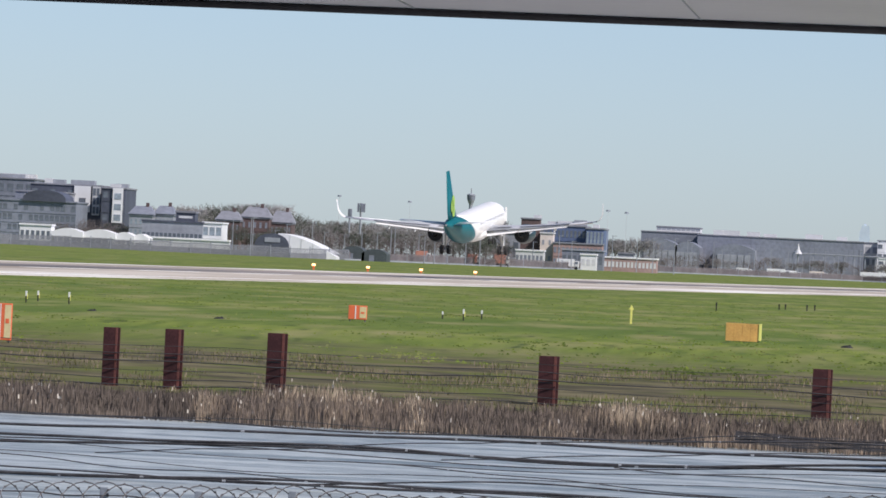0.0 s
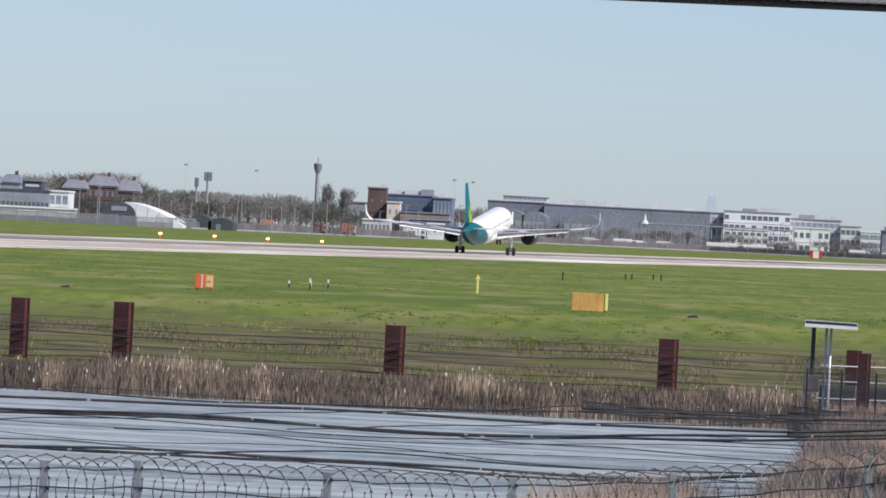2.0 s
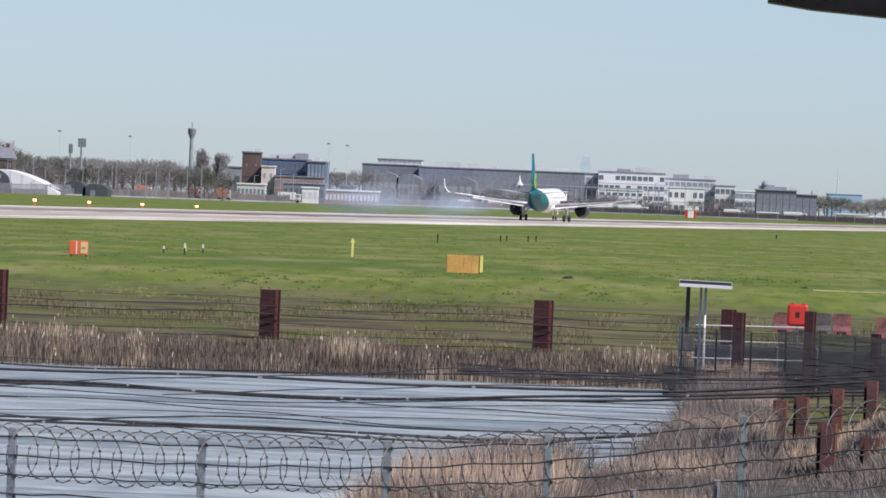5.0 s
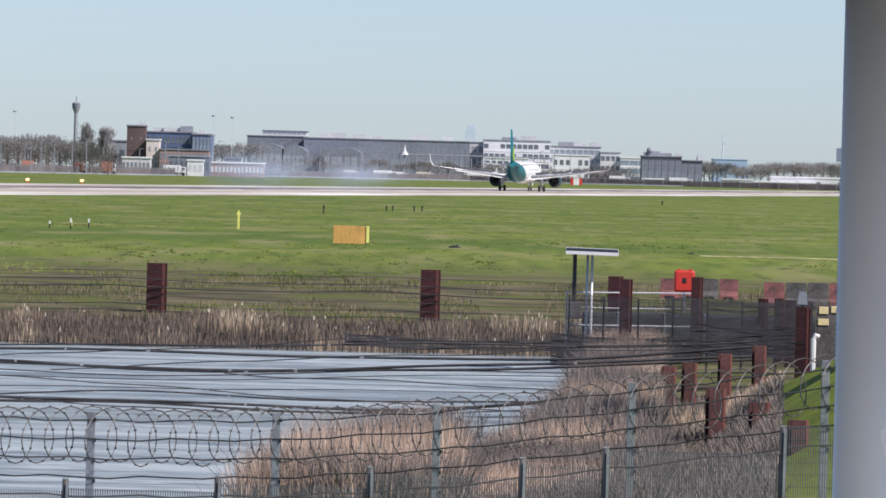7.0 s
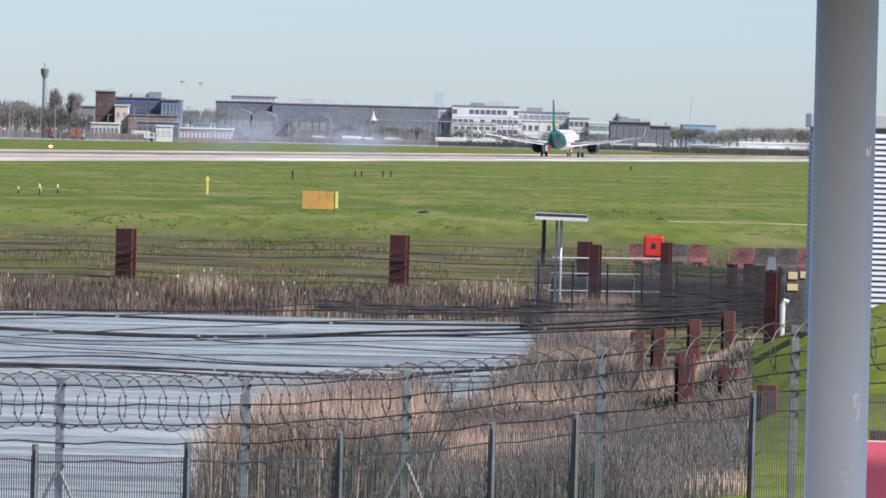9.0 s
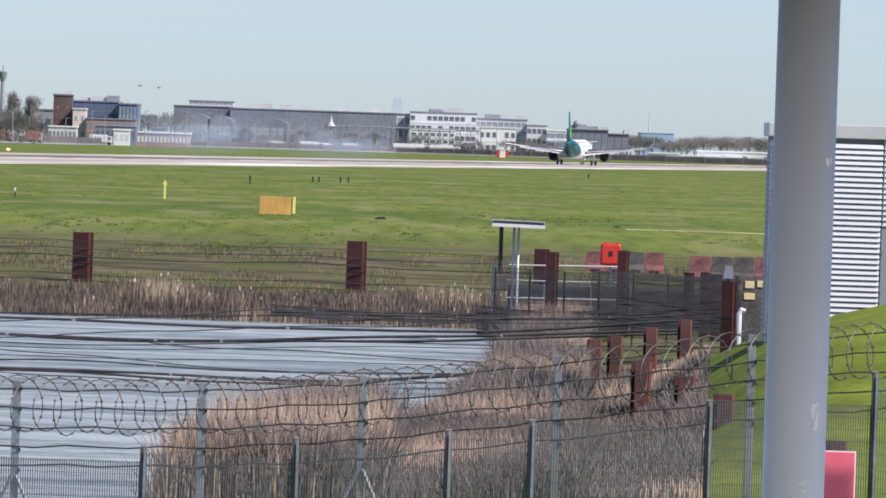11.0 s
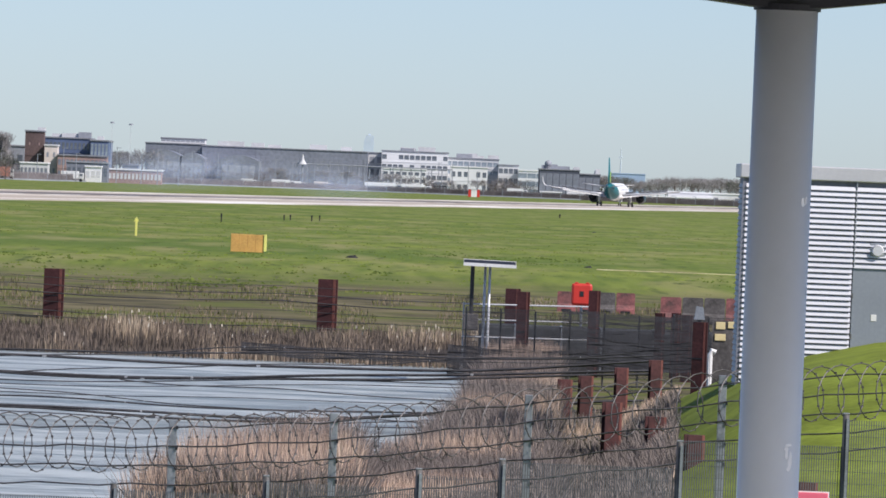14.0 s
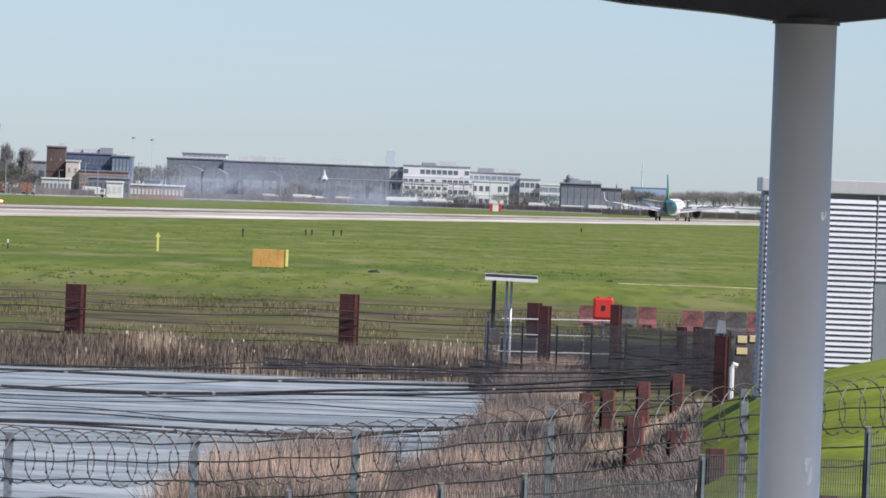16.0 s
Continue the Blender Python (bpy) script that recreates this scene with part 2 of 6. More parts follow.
M_reed_pale = mat("pale_reed", (0.42, 0.34, 0.245), 0.85, 0, 0.35, 0.3, 12, 0, coord="World")
M_reed_dark = mat("brown_brush", (0.135, 0.108, 0.088), 0.9, 0, 0.4, 0.3, 12, 0, coord="World")
M_olive = mat("olive_grass", (0.13, 0.135, 0.045), 0.9, 0, 0.4, 0.3, 12, 0, coord="World", spec=0.15)
M_sward = mat("sward_green", (0.14, 0.185, 0.036), 0.9, 0, 0.35, 0.06, 30, 0, coord="World", spec=0.15)
M_sward_dark = mat("sward_shade_green", (0.085, 0.12, 0.026), 0.9, 0, 0.35, 0.06, 30, 0, coord="World", spec=0.15)
M_sward_straw = mat("sward_straw", (0.19, 0.20, 0.07), 0.9, 0, 0.3, 0.06, 30, 0, coord="World", spec=0.15)
M_bark = mat("bark", (0.12, 0.10, 0.085), 0.9, 0, 0.3, 0.5, 10, 0.3)
# twig colour greyed and lightened to carry distance haze
M_twigs = mat("bare_twigs", (0.30, 0.285, 0.285), 0.9, 0, 0.4, 0.15, 10, 0, rnd=0.2)
M_thicket = mat("thicket_twigs", (0.19, 0.165, 0.165), 0.9, 0, 0.4, 0.15, 10, 0, rnd=0.2)
M_evergreen = mat("dark_evergreen", (0.11, 0.12, 0.10), 0.9, 0, 0.4, 0.2, 10, 0, rnd=0.2)
M_farfence = mat("grey_boundary_fence", (0.24, 0.25, 0.28), 0.8, 0, 0.18, 0.05, 20, 0, stretch=(1, 1, 4))


# ---- small builders ----
def part(name, bm, material, parent=None, label="", smooth=False):
    me = bpy.data.meshes.new(name)
    bmesh.ops.recalc_face_normals(bm, faces=bm.faces)
    bm.to_mesh(me)
    bm.free()
    for m in (material if isinstance(material, (list, tuple)) else [material]):
        me.materials.append(m)
    if smooth:
        me.polygons.foreach_set("use_smooth", [True] * len(me.polygons))
    ob = new(name, me)
    ob.parent = parent
    return tagged(ob, label)


def raw(name, verts, faces, material, parent=None, label=""):
    me = bpy.data.meshes.new(name)
    me.from_pydata(verts, [], faces)
    for m in (material if isinstance(material, (list, tuple)) else [material]):
        me.materials.append(m)
    ob = new(name, me)
    ob.parent = parent
    return tagged(ob, label)


def thing(name, m, label, category, group="", kind=""):
    ob = new(name)
    ob.matrix_basis = m
    ob.empty_display_size = 0.2
    return tagged(ob, label, category, group, kind)


def box(bm, x0, x1, y0, y1, z0, z1, bevel=0.0):
    r = bmesh.ops.create_cube(bm, size=1)
    for v in r["verts"]:
        v.co = Vector(((x0 + x1) / 2 + v.co.x * (x1 - x0), (y0 + y1) / 2 + v.co.y * (y1 - y0), (z0 + z1) / 2 + v.co.z * (z1 - z0)))
    if bevel:
        es = {e for v in r["verts"] for e in v.link_edges}
        bmesh.ops.bevel(bm, geom=list(es), offset=bevel, segments=2, affect="EDGES", profile=0.5)
    return bm


def one_box(*a, **k):
    return box(bmesh.new(), *a, **k)


def tube(bm, points, radius, sides=6, cap=True):
    """A tube along points; radius a number or one per point."""
    rad = radius if isinstance(radius, (list, tuple)) else [radius] * len(points)
    rings = []
    pts = [Vector(p) for p in points]
    for i, p in enumerate(pts):
        d = (pts[min(i + 1, len(pts) - 1)] - pts[max(i - 1, 0)]).normalized()
        u = d.cross(Vector((0, 0, 1)))
        if u.length < 0.01:
            u = Vector((1, 0, 0))
        u.normalize()
        w = u.cross(d).normalized()
        rings.append([bm.verts.new(p + rad[i] * (math.cos(a) * u + math.sin(a) * w)) for a in (2 * math.pi * k / sides for k in range(sides))])
    for a, b in zip(rings, rings[1:]):
        for k in range(sides):
            bm.faces.new((a[k], a[(k + 1) % sides], b[(k + 1) % sides], b[k]))
    if cap and sides > 2:
        bm.faces.new(rings[0][::-1])
        bm.faces.new(rings[-1])
    return bm


def loft(bm, rings, close=True):
    """Skin between closed rings of points."""
    vs = [[bm.verts.new(p) for p in r] for r in rings]
    n = len(vs[0])
    for a, b in zip(vs, vs[1:]):
        for k in range(n):
            bm.faces.new((a[k], a[(k + 1) % n], b[(k + 1) % n], b[k]))
    if close:
        bm.faces.new(vs[0][::-1])
        bm.faces.new(vs[-1])
    return bm


def ax(az, d):
    """x at the bearing az (degrees) and the depth d."""
    return d * math.tan(radians(az))


def hz(el, d):
    """z at the elevation el (degrees) and the depth d."""
    return EYE + d * math.tan(radians(el))


def lerp_table(table, v):
    """Value between the rows of a table of pairs."""
    if v <= table[0][0]:
        return table[0][1]
    for (a, p), (b, q) in zip(table, table[1:]):
        if v <= b:
            return p + (q - p) * (v - a) / (b - a)
    return table[-1][1]


# ---- ground, pond, runway ----
WATER = -2.35
SHORE = [(60, -4.0), (100, -2.5), (110, -2.3), (120, -1.97), (130, -1.3), (140, -0.5), (150, -0.2), (165, 0.1), (190, 0.25), (230, 0.32), (242, 0.3)]
CREST = [(0.6, -2.1), (1.2, -2.0), (1.5, -1.5), (1.75, -0.95), (2.2, -0.2), (2.72, 0.42), (3.34, 0.80), (6, 1.2)]


def ground_z(x, y):
    az = math.degrees(math.atan2(x, max(y, 1)))
    if y > 420:
        return 0.0
    if y >= 242:
        return lerp_table([(242, -2.6), (246, -2.3), (262, -2.05), (272, -1.8), (300, -0.85), (332, -0.22), (420, 0.0)], y)
    land = az - lerp_table(SHORE, y)
    low = -2.15 + 0.25 * max(0, min(3, az + 1)) * (1 if y < 125 else 0.3)
    if y < 92:
        return low if y > 40 else -2.4
    z = low if land > 0.06 else (WATER - 0.7 if land < -0.06 else low + (WATER - 0.7 - low) * (0.06 - land) / 0.12)
    c = lerp_table(CREST, az)
    if c > -2.05 and 104 < y < 215:
        k = min(1, (y - 104) / 36) if y < 140 else max(0, 1 - max(0, y - 158) / 50)
        k = k * k * (3 - 2 * k)
        z = max(z, -2.15 + (c + 2.15) * k)
    return z


def ground():
    ys = [-300, -40, 20, 60, 92] + list(range(95, 265, 3)) + list(range(265, 345, 8)) + [360, 390, 420, 600, 900, 1300, 2000, 3000, 4800]
    us = [-60, -30, -16] + [a * 0.25 for a in range(-36, 25)] + [8, 12, 20, 35, 60]
    verts, faces = [], []
    for y in ys:
        for a in us:
            x = max(abs(y), 90) * math.tan(radians(a))
            x = max(-6000, min(6000, x))
            z = ground_z(x, y)
            if 258 < y < 420:
                z += 0.12 * noise.noise((x * 0.08, y * 0.08, 0))
            verts.append((x, y, z))
    n = len(us)
    for j in range(len(ys) - 1):
        for i in range(n - 1):
            faces.append((j * n + i, j * n + i + 1, (j + 1) * n + i + 1, (j + 1) * n + i))
    ob = raw("ground", verts, faces, [M_grass, M_mound])
    ob.data.polygons.foreach_set("material_index", [1 if verts[f[0]][1] < 185 else 0 for f in faces])
    ob.data.polygons.foreach_set("use_smooth", [True] * len(faces))
    tagged(ob, "green airfield grass with straw-coloured streaks and a brown bank", "ground", kind="structure")


ground()
# unseen floors added to bounce sunlight onto soffit and column, weaker on the left
tagged(part("pavement", one_box(-60, 0.4, -60, 90, -2.5, -2.104), mat("bounce_asphalt", (0.27, 0.27, 0.275), 0.85, coord="World", scale=0.3, fine=20, var=0.2)), "unseen grey asphalt added for weaker bounce under the canopy", "pavement", kind="structure")
tagged(part("pavement", one_box(0.4, 60, -60, 90, -2.5, -2.1), mat("bounce_concrete", (0.54, 0.53, 0.51), 0.85, coord="World", scale=0.3, fine=20, var=0.15)), "unseen pale concrete added to bounce light beside the canopy", "pavement", kind="structure")
bm = bmesh.new()
bmesh.ops.create_grid(bm, x_segments=4, y_segments=4, size=1)
for v in bm.verts:
    v.co = Vector((v.co.x * 60 - 20, 176 + v.co.y * 85, WATER))
tagged(part("water", bm, M_water), "grey rippled pond water with sky reflection streaks put into its colour", "water", kind="structure")

# runway: a straight line x = -177.9 + 0.118 y; across: metres from the line, + to its far side
HEAD = math.atan(0.118)
RW = Matrix.Translation((-177.9, 0, 0)) @ Matrix.Rotation(-HEAD, 4, "Z")


def strip(name, a, b, z, material, label, y0=300, y1=4700, parent=None):
    bm = bmesh.new()
    box(bm, -b, -a, y0, y1, z - 0.05, z)
    ob = part(name, bm, material)
    ob.matrix_basis = RW
    return tagged(ob, label, "runway", kind="structure")


strip("runway_shoulder", -33, 36, 0.03, M_shoulder, "pale concrete runway shoulder")
strip("runway", -19, 31, 0.045, M_concrete, "brownish concrete runway surface")
strip("runway_centre", 2, 17, 0.055, M_asphalt, "dark rubber-marked middle of the runway")
for a in (-26.2, 29.6):
    strip("runway_edge_line", a, a + 0.9, 0.06, M_white, "white painted runway edge line")
for k in range(60):
    bm = one_box(-0.45, 0.45, 0, 30, 0.01, 0.066)
    ob = part("centre_line", bm, M_white)
    ob.matrix_basis = RW @ Matrix.Translation((0, 700 + k * 50, 0))
    tagged(ob, "white painted runway centre line dash", "marking", kind="structure")


# ---- canopy and column near the viewer ----
def canopy():
    d = 26.0
    top = hz(1.78, d)
    roof = thing("canopy", pose(0, d, top), "grey canopy roof with dark gutter on a steel beam", "canopy")
    x0, x1 = ax(-12, d), ax(7.0, d)
    tilt = pose(0, 0, 0.001, 0, -0.38, 0)
    part("soffit_panel", one_box(x0, x1, -30, 0.04, 0.026, 0.12), M_fascia, roof, "grey metal soffit panels").matrix_basis = tilt
    for k in range(8):
        xs = ax(-10.55 + 2.15 * k, d)
        part("soffit_joint", one_box(xs - 0.002, xs + 0.002, -30, 0.0, 0.022, 0.026), M_door, roof).matrix_basis = tilt
    bm = bmesh.new()
    tube(bm, [(x0, 0.03, 0.012), (x1, 0.03, 0.012)], 0.014, 10)
    part("gutter", bm, M_gutter, roof, "dark gutter edge").matrix_basis = tilt
    # tapered cantilever beam, deepest at the column
    bm = bmesh.new()
    prof = [(0.766, 1.556, 1.692), (1.1, 1.513, 1.70), (1.86, 1.463, 1.85), (2.20, 1.427, 1.9), (2.73, 1.430, 1.9), (3.1, 1.478, 1.85), (4.5, 1.68, 1.80)]
    rings = []
    for a, lo, hi in prof:
        x, zl, zh = ax(a, d), hz(lo, d) - top, hz(hi, d) - top
        rings.append([(x, -0.09, zl), (x, 0.09, zl), (x, 0.09, zh), (x, -0.09, zh)])
    loft(bm, rings)
    part("beam", bm, M_gutter, roof, "dark tapered steel beam")
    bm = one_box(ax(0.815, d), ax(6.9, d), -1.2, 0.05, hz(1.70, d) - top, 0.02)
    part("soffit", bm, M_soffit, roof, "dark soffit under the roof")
    col = thing("column", pose(ax(2.466, d), d, -2.3), "round grey painted steel column with chipped paint", "column")
    bm = bmesh.new()
    zt = hz(1.43, d) + 2.3
    tube(bm, [(0, 0, 0), (0, 0, zt)], 0.1058, 40)
    part("shaft", bm, M_column, col, smooth=True)
    bm = bmesh.new()
    tube(bm, [(0, 0, zt - 0.012), (0, 0, zt + 0.01)], 0.115, 40)
    part("cap_plate", bm, M_gutter, col)
    bm = one_box(-0.2, 0.2, -0.2, 0.2, 0, 0.02, 0.004)
    part("base_plate", bm, M_steel, col)
    # flakes where the paint has come off
    rnd = random.Random(4)
    for ang0, z0, n, spread in ((-36, hz(-1.93, d) + 2.3, 14, 0.05), (-50, hz(-0.03, d) + 2.3, 2, 0.012), (-14, hz(-2.45, d) + 2.3, 3, 0.02)):
        bm = bmesh.new()
        for k in range(n):
            a = radians(ang0 + rnd.uniform(-6, 6))
            z = z0 + rnd.uniform(-1, 1) * spread
            w, h = rnd.uniform(0.005, 0.013), rnd.uniform(0.006, 0.020)
            r = 0.1063
            pts = []
            for j in range(7):
                f = j / 7 * 2 * math.pi
                q = rnd.uniform(0.6, 1.1)
                aa = a + w * q * math.cos(f) / r
                pts.append(bm.verts.new((r * math.sin(-aa), -r * math.cos(aa), z + h * q * math.sin(f))))
            bm.faces.new(pts)
        part("paint_chip", bm, M_white, col, "white primer showing in chipped paint")
    # sign fixed beside the column on a board
    sg = thing("warning_sign", pose(ax(2.79, 27.2), 27.2, -2.3), "faded pink-red rectangular sign on a dark board", "sign")
    zt = hz(-2.20, 27.2) + 2.3
    part("panel", one_box(-0.062, 0.062, -0.03, -0.02, zt - 0.34, zt, 0.003), M_signred, sg)
    part("panel_rim", one_box(-0.066, 0.066, -0.02, -0.012, zt - 0.344, zt + 0.004), M_white, sg)
    part("post", one_box(-0.025, 0.025, -0.012, 0.03, 0, zt - 0.02), M_darkpost, sg)


canopy()


# ---- louvred hut on the mound ----
def hut():
    d = 150.0
    x0, x1 = ax(2.215, d), ax(5.2, d)
    base, top = -0.4, hz(0.15, d)
    h = thing("plant_hut", pose(x0, d, base), "pale louvred metal plant building with a grey door", "building")
    L, H = x1 - x0, top - base
    door0, door1, dtop = ax(3.063, d) - x0, ax(3.063, d) - x0 + 1.1, hz(-0.49, d) - base
    # wall and corner post carry the gap shade as their colour
    part("wall", one_box(0.03, L, 0.08, 2.4, 0, H), M_louvre_gap, h, "wall behind the louvres, coloured with the shade of the gaps")
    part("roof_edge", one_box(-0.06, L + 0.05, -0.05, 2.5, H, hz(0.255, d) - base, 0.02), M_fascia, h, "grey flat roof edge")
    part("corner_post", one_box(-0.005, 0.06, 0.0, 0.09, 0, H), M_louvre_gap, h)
    n = int(H / 0.1075)
    for row in range(n):
        z = row * 0.1075 + 0.02
        spans = [(0.065, door0 - 0.02)]
        if z + 0.08 > dtop + 0.03:
            spans = [(0.065, door0 - 0.01), (door0 + 0.01, L)]
        else:
            spans.append((door1 + 0.05, L))
        for a, b in spans:
            bm = bmesh.new()
            loft(bm, [[(xx, -0.03, z), (xx, -0.028, z + 0.012), (xx, 0.006, z + 0.080), (xx, 0.07, z + 0.088), (xx, 0.07, z + 0.06)] for xx in (a, b)])
            part("louvre_slat", bm, M_louvre, h)
    # side slats in a darker grey: shade of the turned-away face in the colour
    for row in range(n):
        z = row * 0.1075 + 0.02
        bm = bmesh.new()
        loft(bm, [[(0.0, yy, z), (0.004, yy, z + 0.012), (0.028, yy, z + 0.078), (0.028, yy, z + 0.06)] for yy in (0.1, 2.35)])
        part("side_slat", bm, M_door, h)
    dr = part("door", one_box(door0, door1, 0.0, 0.06, 0.05, dtop, 0.008), M_door, h, "grey steel door")
    part("door_plate", one_box(door0 + 0.39, door0 + 0.50, -0.008, 0.0, hz(-0.89, d) - base, hz(-0.84, d) - base, 0.003), M_white, dr, "small white plate")
    for zz in (0.4, 1.2, 2.0):
        part("hinge", one_box(door0 - 0.02, door0 + 0.02, -0.012, 0.0, zz, zz + 0.1), M_darkpost, dr)
    bm = bmesh.new()
    tube(bm, [(door0 + 0.47, -0.09, hz(-0.36, d) - base), (door0 + 0.47, 0.0, hz(-0.36, d) - base)], [0.10, 0.13], 16)
    lamp = part("bulkhead_lamp", bm, M_louvre, h, "round bulkhead lamp")
    part("lamp_plate", one_box(door0 + 0.32, door0 + 0.62, -0.02, 0.0, hz(-0.36, d) - base - 0.15, hz(-0.36, d) - base + 0.15, 0.01), M_door, lamp)
    bm = bmesh.new()
    tube(bm, [(door0 + 0.02, -0.012, dtop), (door0 + 0.02, -0.012, H)], 0.014, 6)
    part("conduit", bm, M_door, h)


hut()


# ---- fences ----
def razor_fence():
    d = 105.0
    posts = [(-9.06, -1.9), (-7.64, -1.9), (-6.22, -1.9), (-5.507, -1.895), (-4.805, -1.86), (-3.38, -1.875), (-1.99, -1.844), (-0.785, -1.744), (0.673, -1.548), (2.122, -1.343), (3.6, -1.18), (5.0, -1.1)]
    f = thing("razor_wire_fence", pose(0, d, 0), "galvanised security fence topped with coiled razor wire", "fence")
    for a, e in posts:
        x, zt = ax(a, d), hz(e, d)
        zb = ground_z(x, d) - 0.2
        bm = one_box(x - 0.055, x + 0.055, -0.05, 0.05, zb, zt, 0.008)
        p = part("post", bm, M_steel, f)
        for k in range(5):
            part("wire_clip", one_box(x + 0.045, x + 0.075, -0.07, -0.045, zt - 0.13 - 0.28 * k, zt - 0.08 - 0.28 * k), M_black, p)
    # supports with diagonal braces at two posts
    for a, e in (posts[5], posts[7]):
        x, zt = ax(a, d), hz(e, d)
        for s in (-1, 1):
            bm = bmesh.new()
            tube(bm, [(x + s * 0.03, -0.08, zt - 1.3), (x + s * 0.30, -0.10, zt - 1.9)], 0.03, 6)
            part("brace", bm, M_steel, f)

    def top_at(x):
        a = math.degrees(math.atan2(x, d))
        return lerp_table([(p, hz(q, d)) for p, q in posts], a)
    xa, xb = ax(posts[0][0], d), ax(posts[-1][0], d)
    # coil: loops of a flattened helix, one piece between each two posts
    rnd = random.Random(7)
    for (a0, _), (a1, _) in zip(posts, posts[1:]):
        p0, p1 = ax(a0, d), ax(a1, d)
        turns = max(2, round((p1 - p0) / 0.285))
        bm = bmesh.new()
        pts = []
        steps = turns * 18
        lean = [rnd.uniform(-0.05, 0.05) for _ in range(turns + 2)]
        for i in range(steps + 1):
            u = i / steps
            ph = 2 * math.pi * turns * u
            k = int(u * turns)
            r = 0.375 + 0.7 * lean[k + 1] * (0.5 - 0.5 * math.cos(ph)) 
            x = p0 + (p1 - p0) * u + (0.26 + 0.5 * lean[k] * math.sin(ph / 2)) * math.sin(ph)
            zc = top_at(p0 + (p1 - p0) * u) - 0.30 - 0.05 * math.sin(math.pi * u)
            pts.append((x, 0.30 * math.sin(ph + 0.5), zc + r * math.cos(ph)))
        tube(bm, pts, 0.0085, 4)
        for i in range(0, steps, 2):
            q = Vector(pts[i])
            s = 0.021
            v = [bm.verts.new(q + Vector(o)) for o in ((-s, 0, -s * 0.6), (s, 0, -s * 0.4), (s * 0.6, 0, s), (-s * 0.8, 0, s * 0.6))]
            bm.faces.new(v)
        part("razor_coil", bm, M_wire, f, "coil of barbed razor wire")
    for k in range(5):
        bm = bmesh.new()
        pts = []
        for i in range(61):
            x = xa + (xb - xa) * i / 60
            pts.append((x, -0.06, top_at(x) - 0.12 - 0.26 * k + 0.02 * math.sin(i * 2.1 + k)))
        tube(bm, pts, 0.011, 4)
        part("line_wire", bm, M_barb, f)


def mesh_fence():
    d = 98.0
    posts = [(-9.2, -2.45), (-8.06, -2.43), (-6.9, -2.42), (-5.8, -2.41), (-4.7, -2.40), (-3.56, -2.39), (-2.418, -2.344), (-1.275, -2.242), (-0.132, -2.143), (0.493, -2.047), (1.819, -1.855), (3.056, -1.598), (4.3, -1.5)]
    f = thing("mesh_fence", pose(0, d, 0), "dark welded-mesh fence on slim steel posts", "fence")
    for a, e in posts:
        x, zt = ax(a, d), hz(e, d)
        bm = bmesh.new()
        tube(bm, [(x, 0, ground_z(x, d) - 0.2), (x, 0, zt)], 0.042, 12)
        p = part("post", bm, M_darkpost, f, smooth=True)
        part("cap", one_box(x - 0.04, x + 0.04, -0.04, 0.04, zt, zt + 0.02, 0.006), M_steel, p)
        # added pale strip puts the lit side of the post into its colour
        part("flange", one_box(x + 0.006, x + 0.040, -0.058, -0.036, ground_z(x, d), zt - 0.05), M_steel, p, "pale strip standing in for the post's lit side")
    for (a0, e0), (a1, e1) in zip(posts, posts[1:]):
        x0, x1 = ax(a0, d), ax(a1, d)
        z0, z1 = hz(e0, d) - 0.13, hz(e1, d) - 0.13
        zt = min(z0, z1) + 0.35 * abs(z1 - z0)
        zb = ground_z((x0 + x1) / 2, d) - 0.1
        n = max(8, int((x1 - x0) / 0.031))
        verts, faces = [], []

        def bar(xa, xb, za, zb_, y):
            b = len(verts)
            verts.extend([(xa, y, za), (xb, y, za), (xb, y, zb_), (xa, y, zb_), (xa, y + 0.005, za), (xb, y + 0.005, za), (xb, y + 0.005, zb_), (xa, y + 0.005, zb_)])
            faces.extend([(b, b + 1, b + 2, b + 3), (b + 4, b + 7, b + 6, b + 5), (b, b + 4, b + 5, b + 1), (b + 2, b + 6, b + 7, b + 3)])
        for i in range(n):
            x = x0 + (x1 - x0) * (i + 0.5) / n
            bar(x - 0.006, x + 0.006, zb, zt, 0)
        z = zb
        while z < zt:
            bar(x0, x1, z, z + 0.006, -0.006)
            z += 0.0762 * 2
        raw("mesh_panel", verts, faces, M_mesh, f)


razor_fence()
mesh_fence()


# ---- rusted posts with wire strands ----
def h_post_mesh(w, h):
    """Broad flange steel section with a plate stop."""
    bm = bmesh.new()
    t = 0.05 * w / 0.6
    box(bm, -w / 2, w / 2, -w * 0.32, -w * 0.32 + t, 0, h, 0.006)
    box(bm, -w / 2, w / 2, w * 0.32 - t, w * 0.32, 0, h, 0.006)
    box(bm, -t / 2, t / 2, -w * 0.32 + t, w * 0.32 - t, 0, h)
    return bm


def rust_post(az, top, bottom, wide, d, group, turn=0.0):
    x = ax(az, d)
    zt, zb = hz(top, d), min(hz(bottom, d), ground_z(x, d)) - 0.05
    w = d * math.tan(radians(wide))
    p = thing("steel_post", pose(x, d, zb, 0, 0, turn), "dark rusted broad-flange steel fence post", "post", group)
    part("section", h_post_mesh(w, zt - zb), M_rust, p)
    # right edge painted lighter, as the sun from the right would show it
    part("sunlit_edge", one_box(w * 0.36, w * 0.5 + 0.004, -w * 0.335, -w * 0.32, 0, zt - zb), mat_rust_sunlit, p, "rust painted lighter for the sunlit edge")
    part("bolt_bar", one_box(-w * 0.46, w * 0.34, -w * 0.34, -w * 0.32, (zt - zb) * 0.52, (zt - zb) * 0.54), M_black, p)
    return p


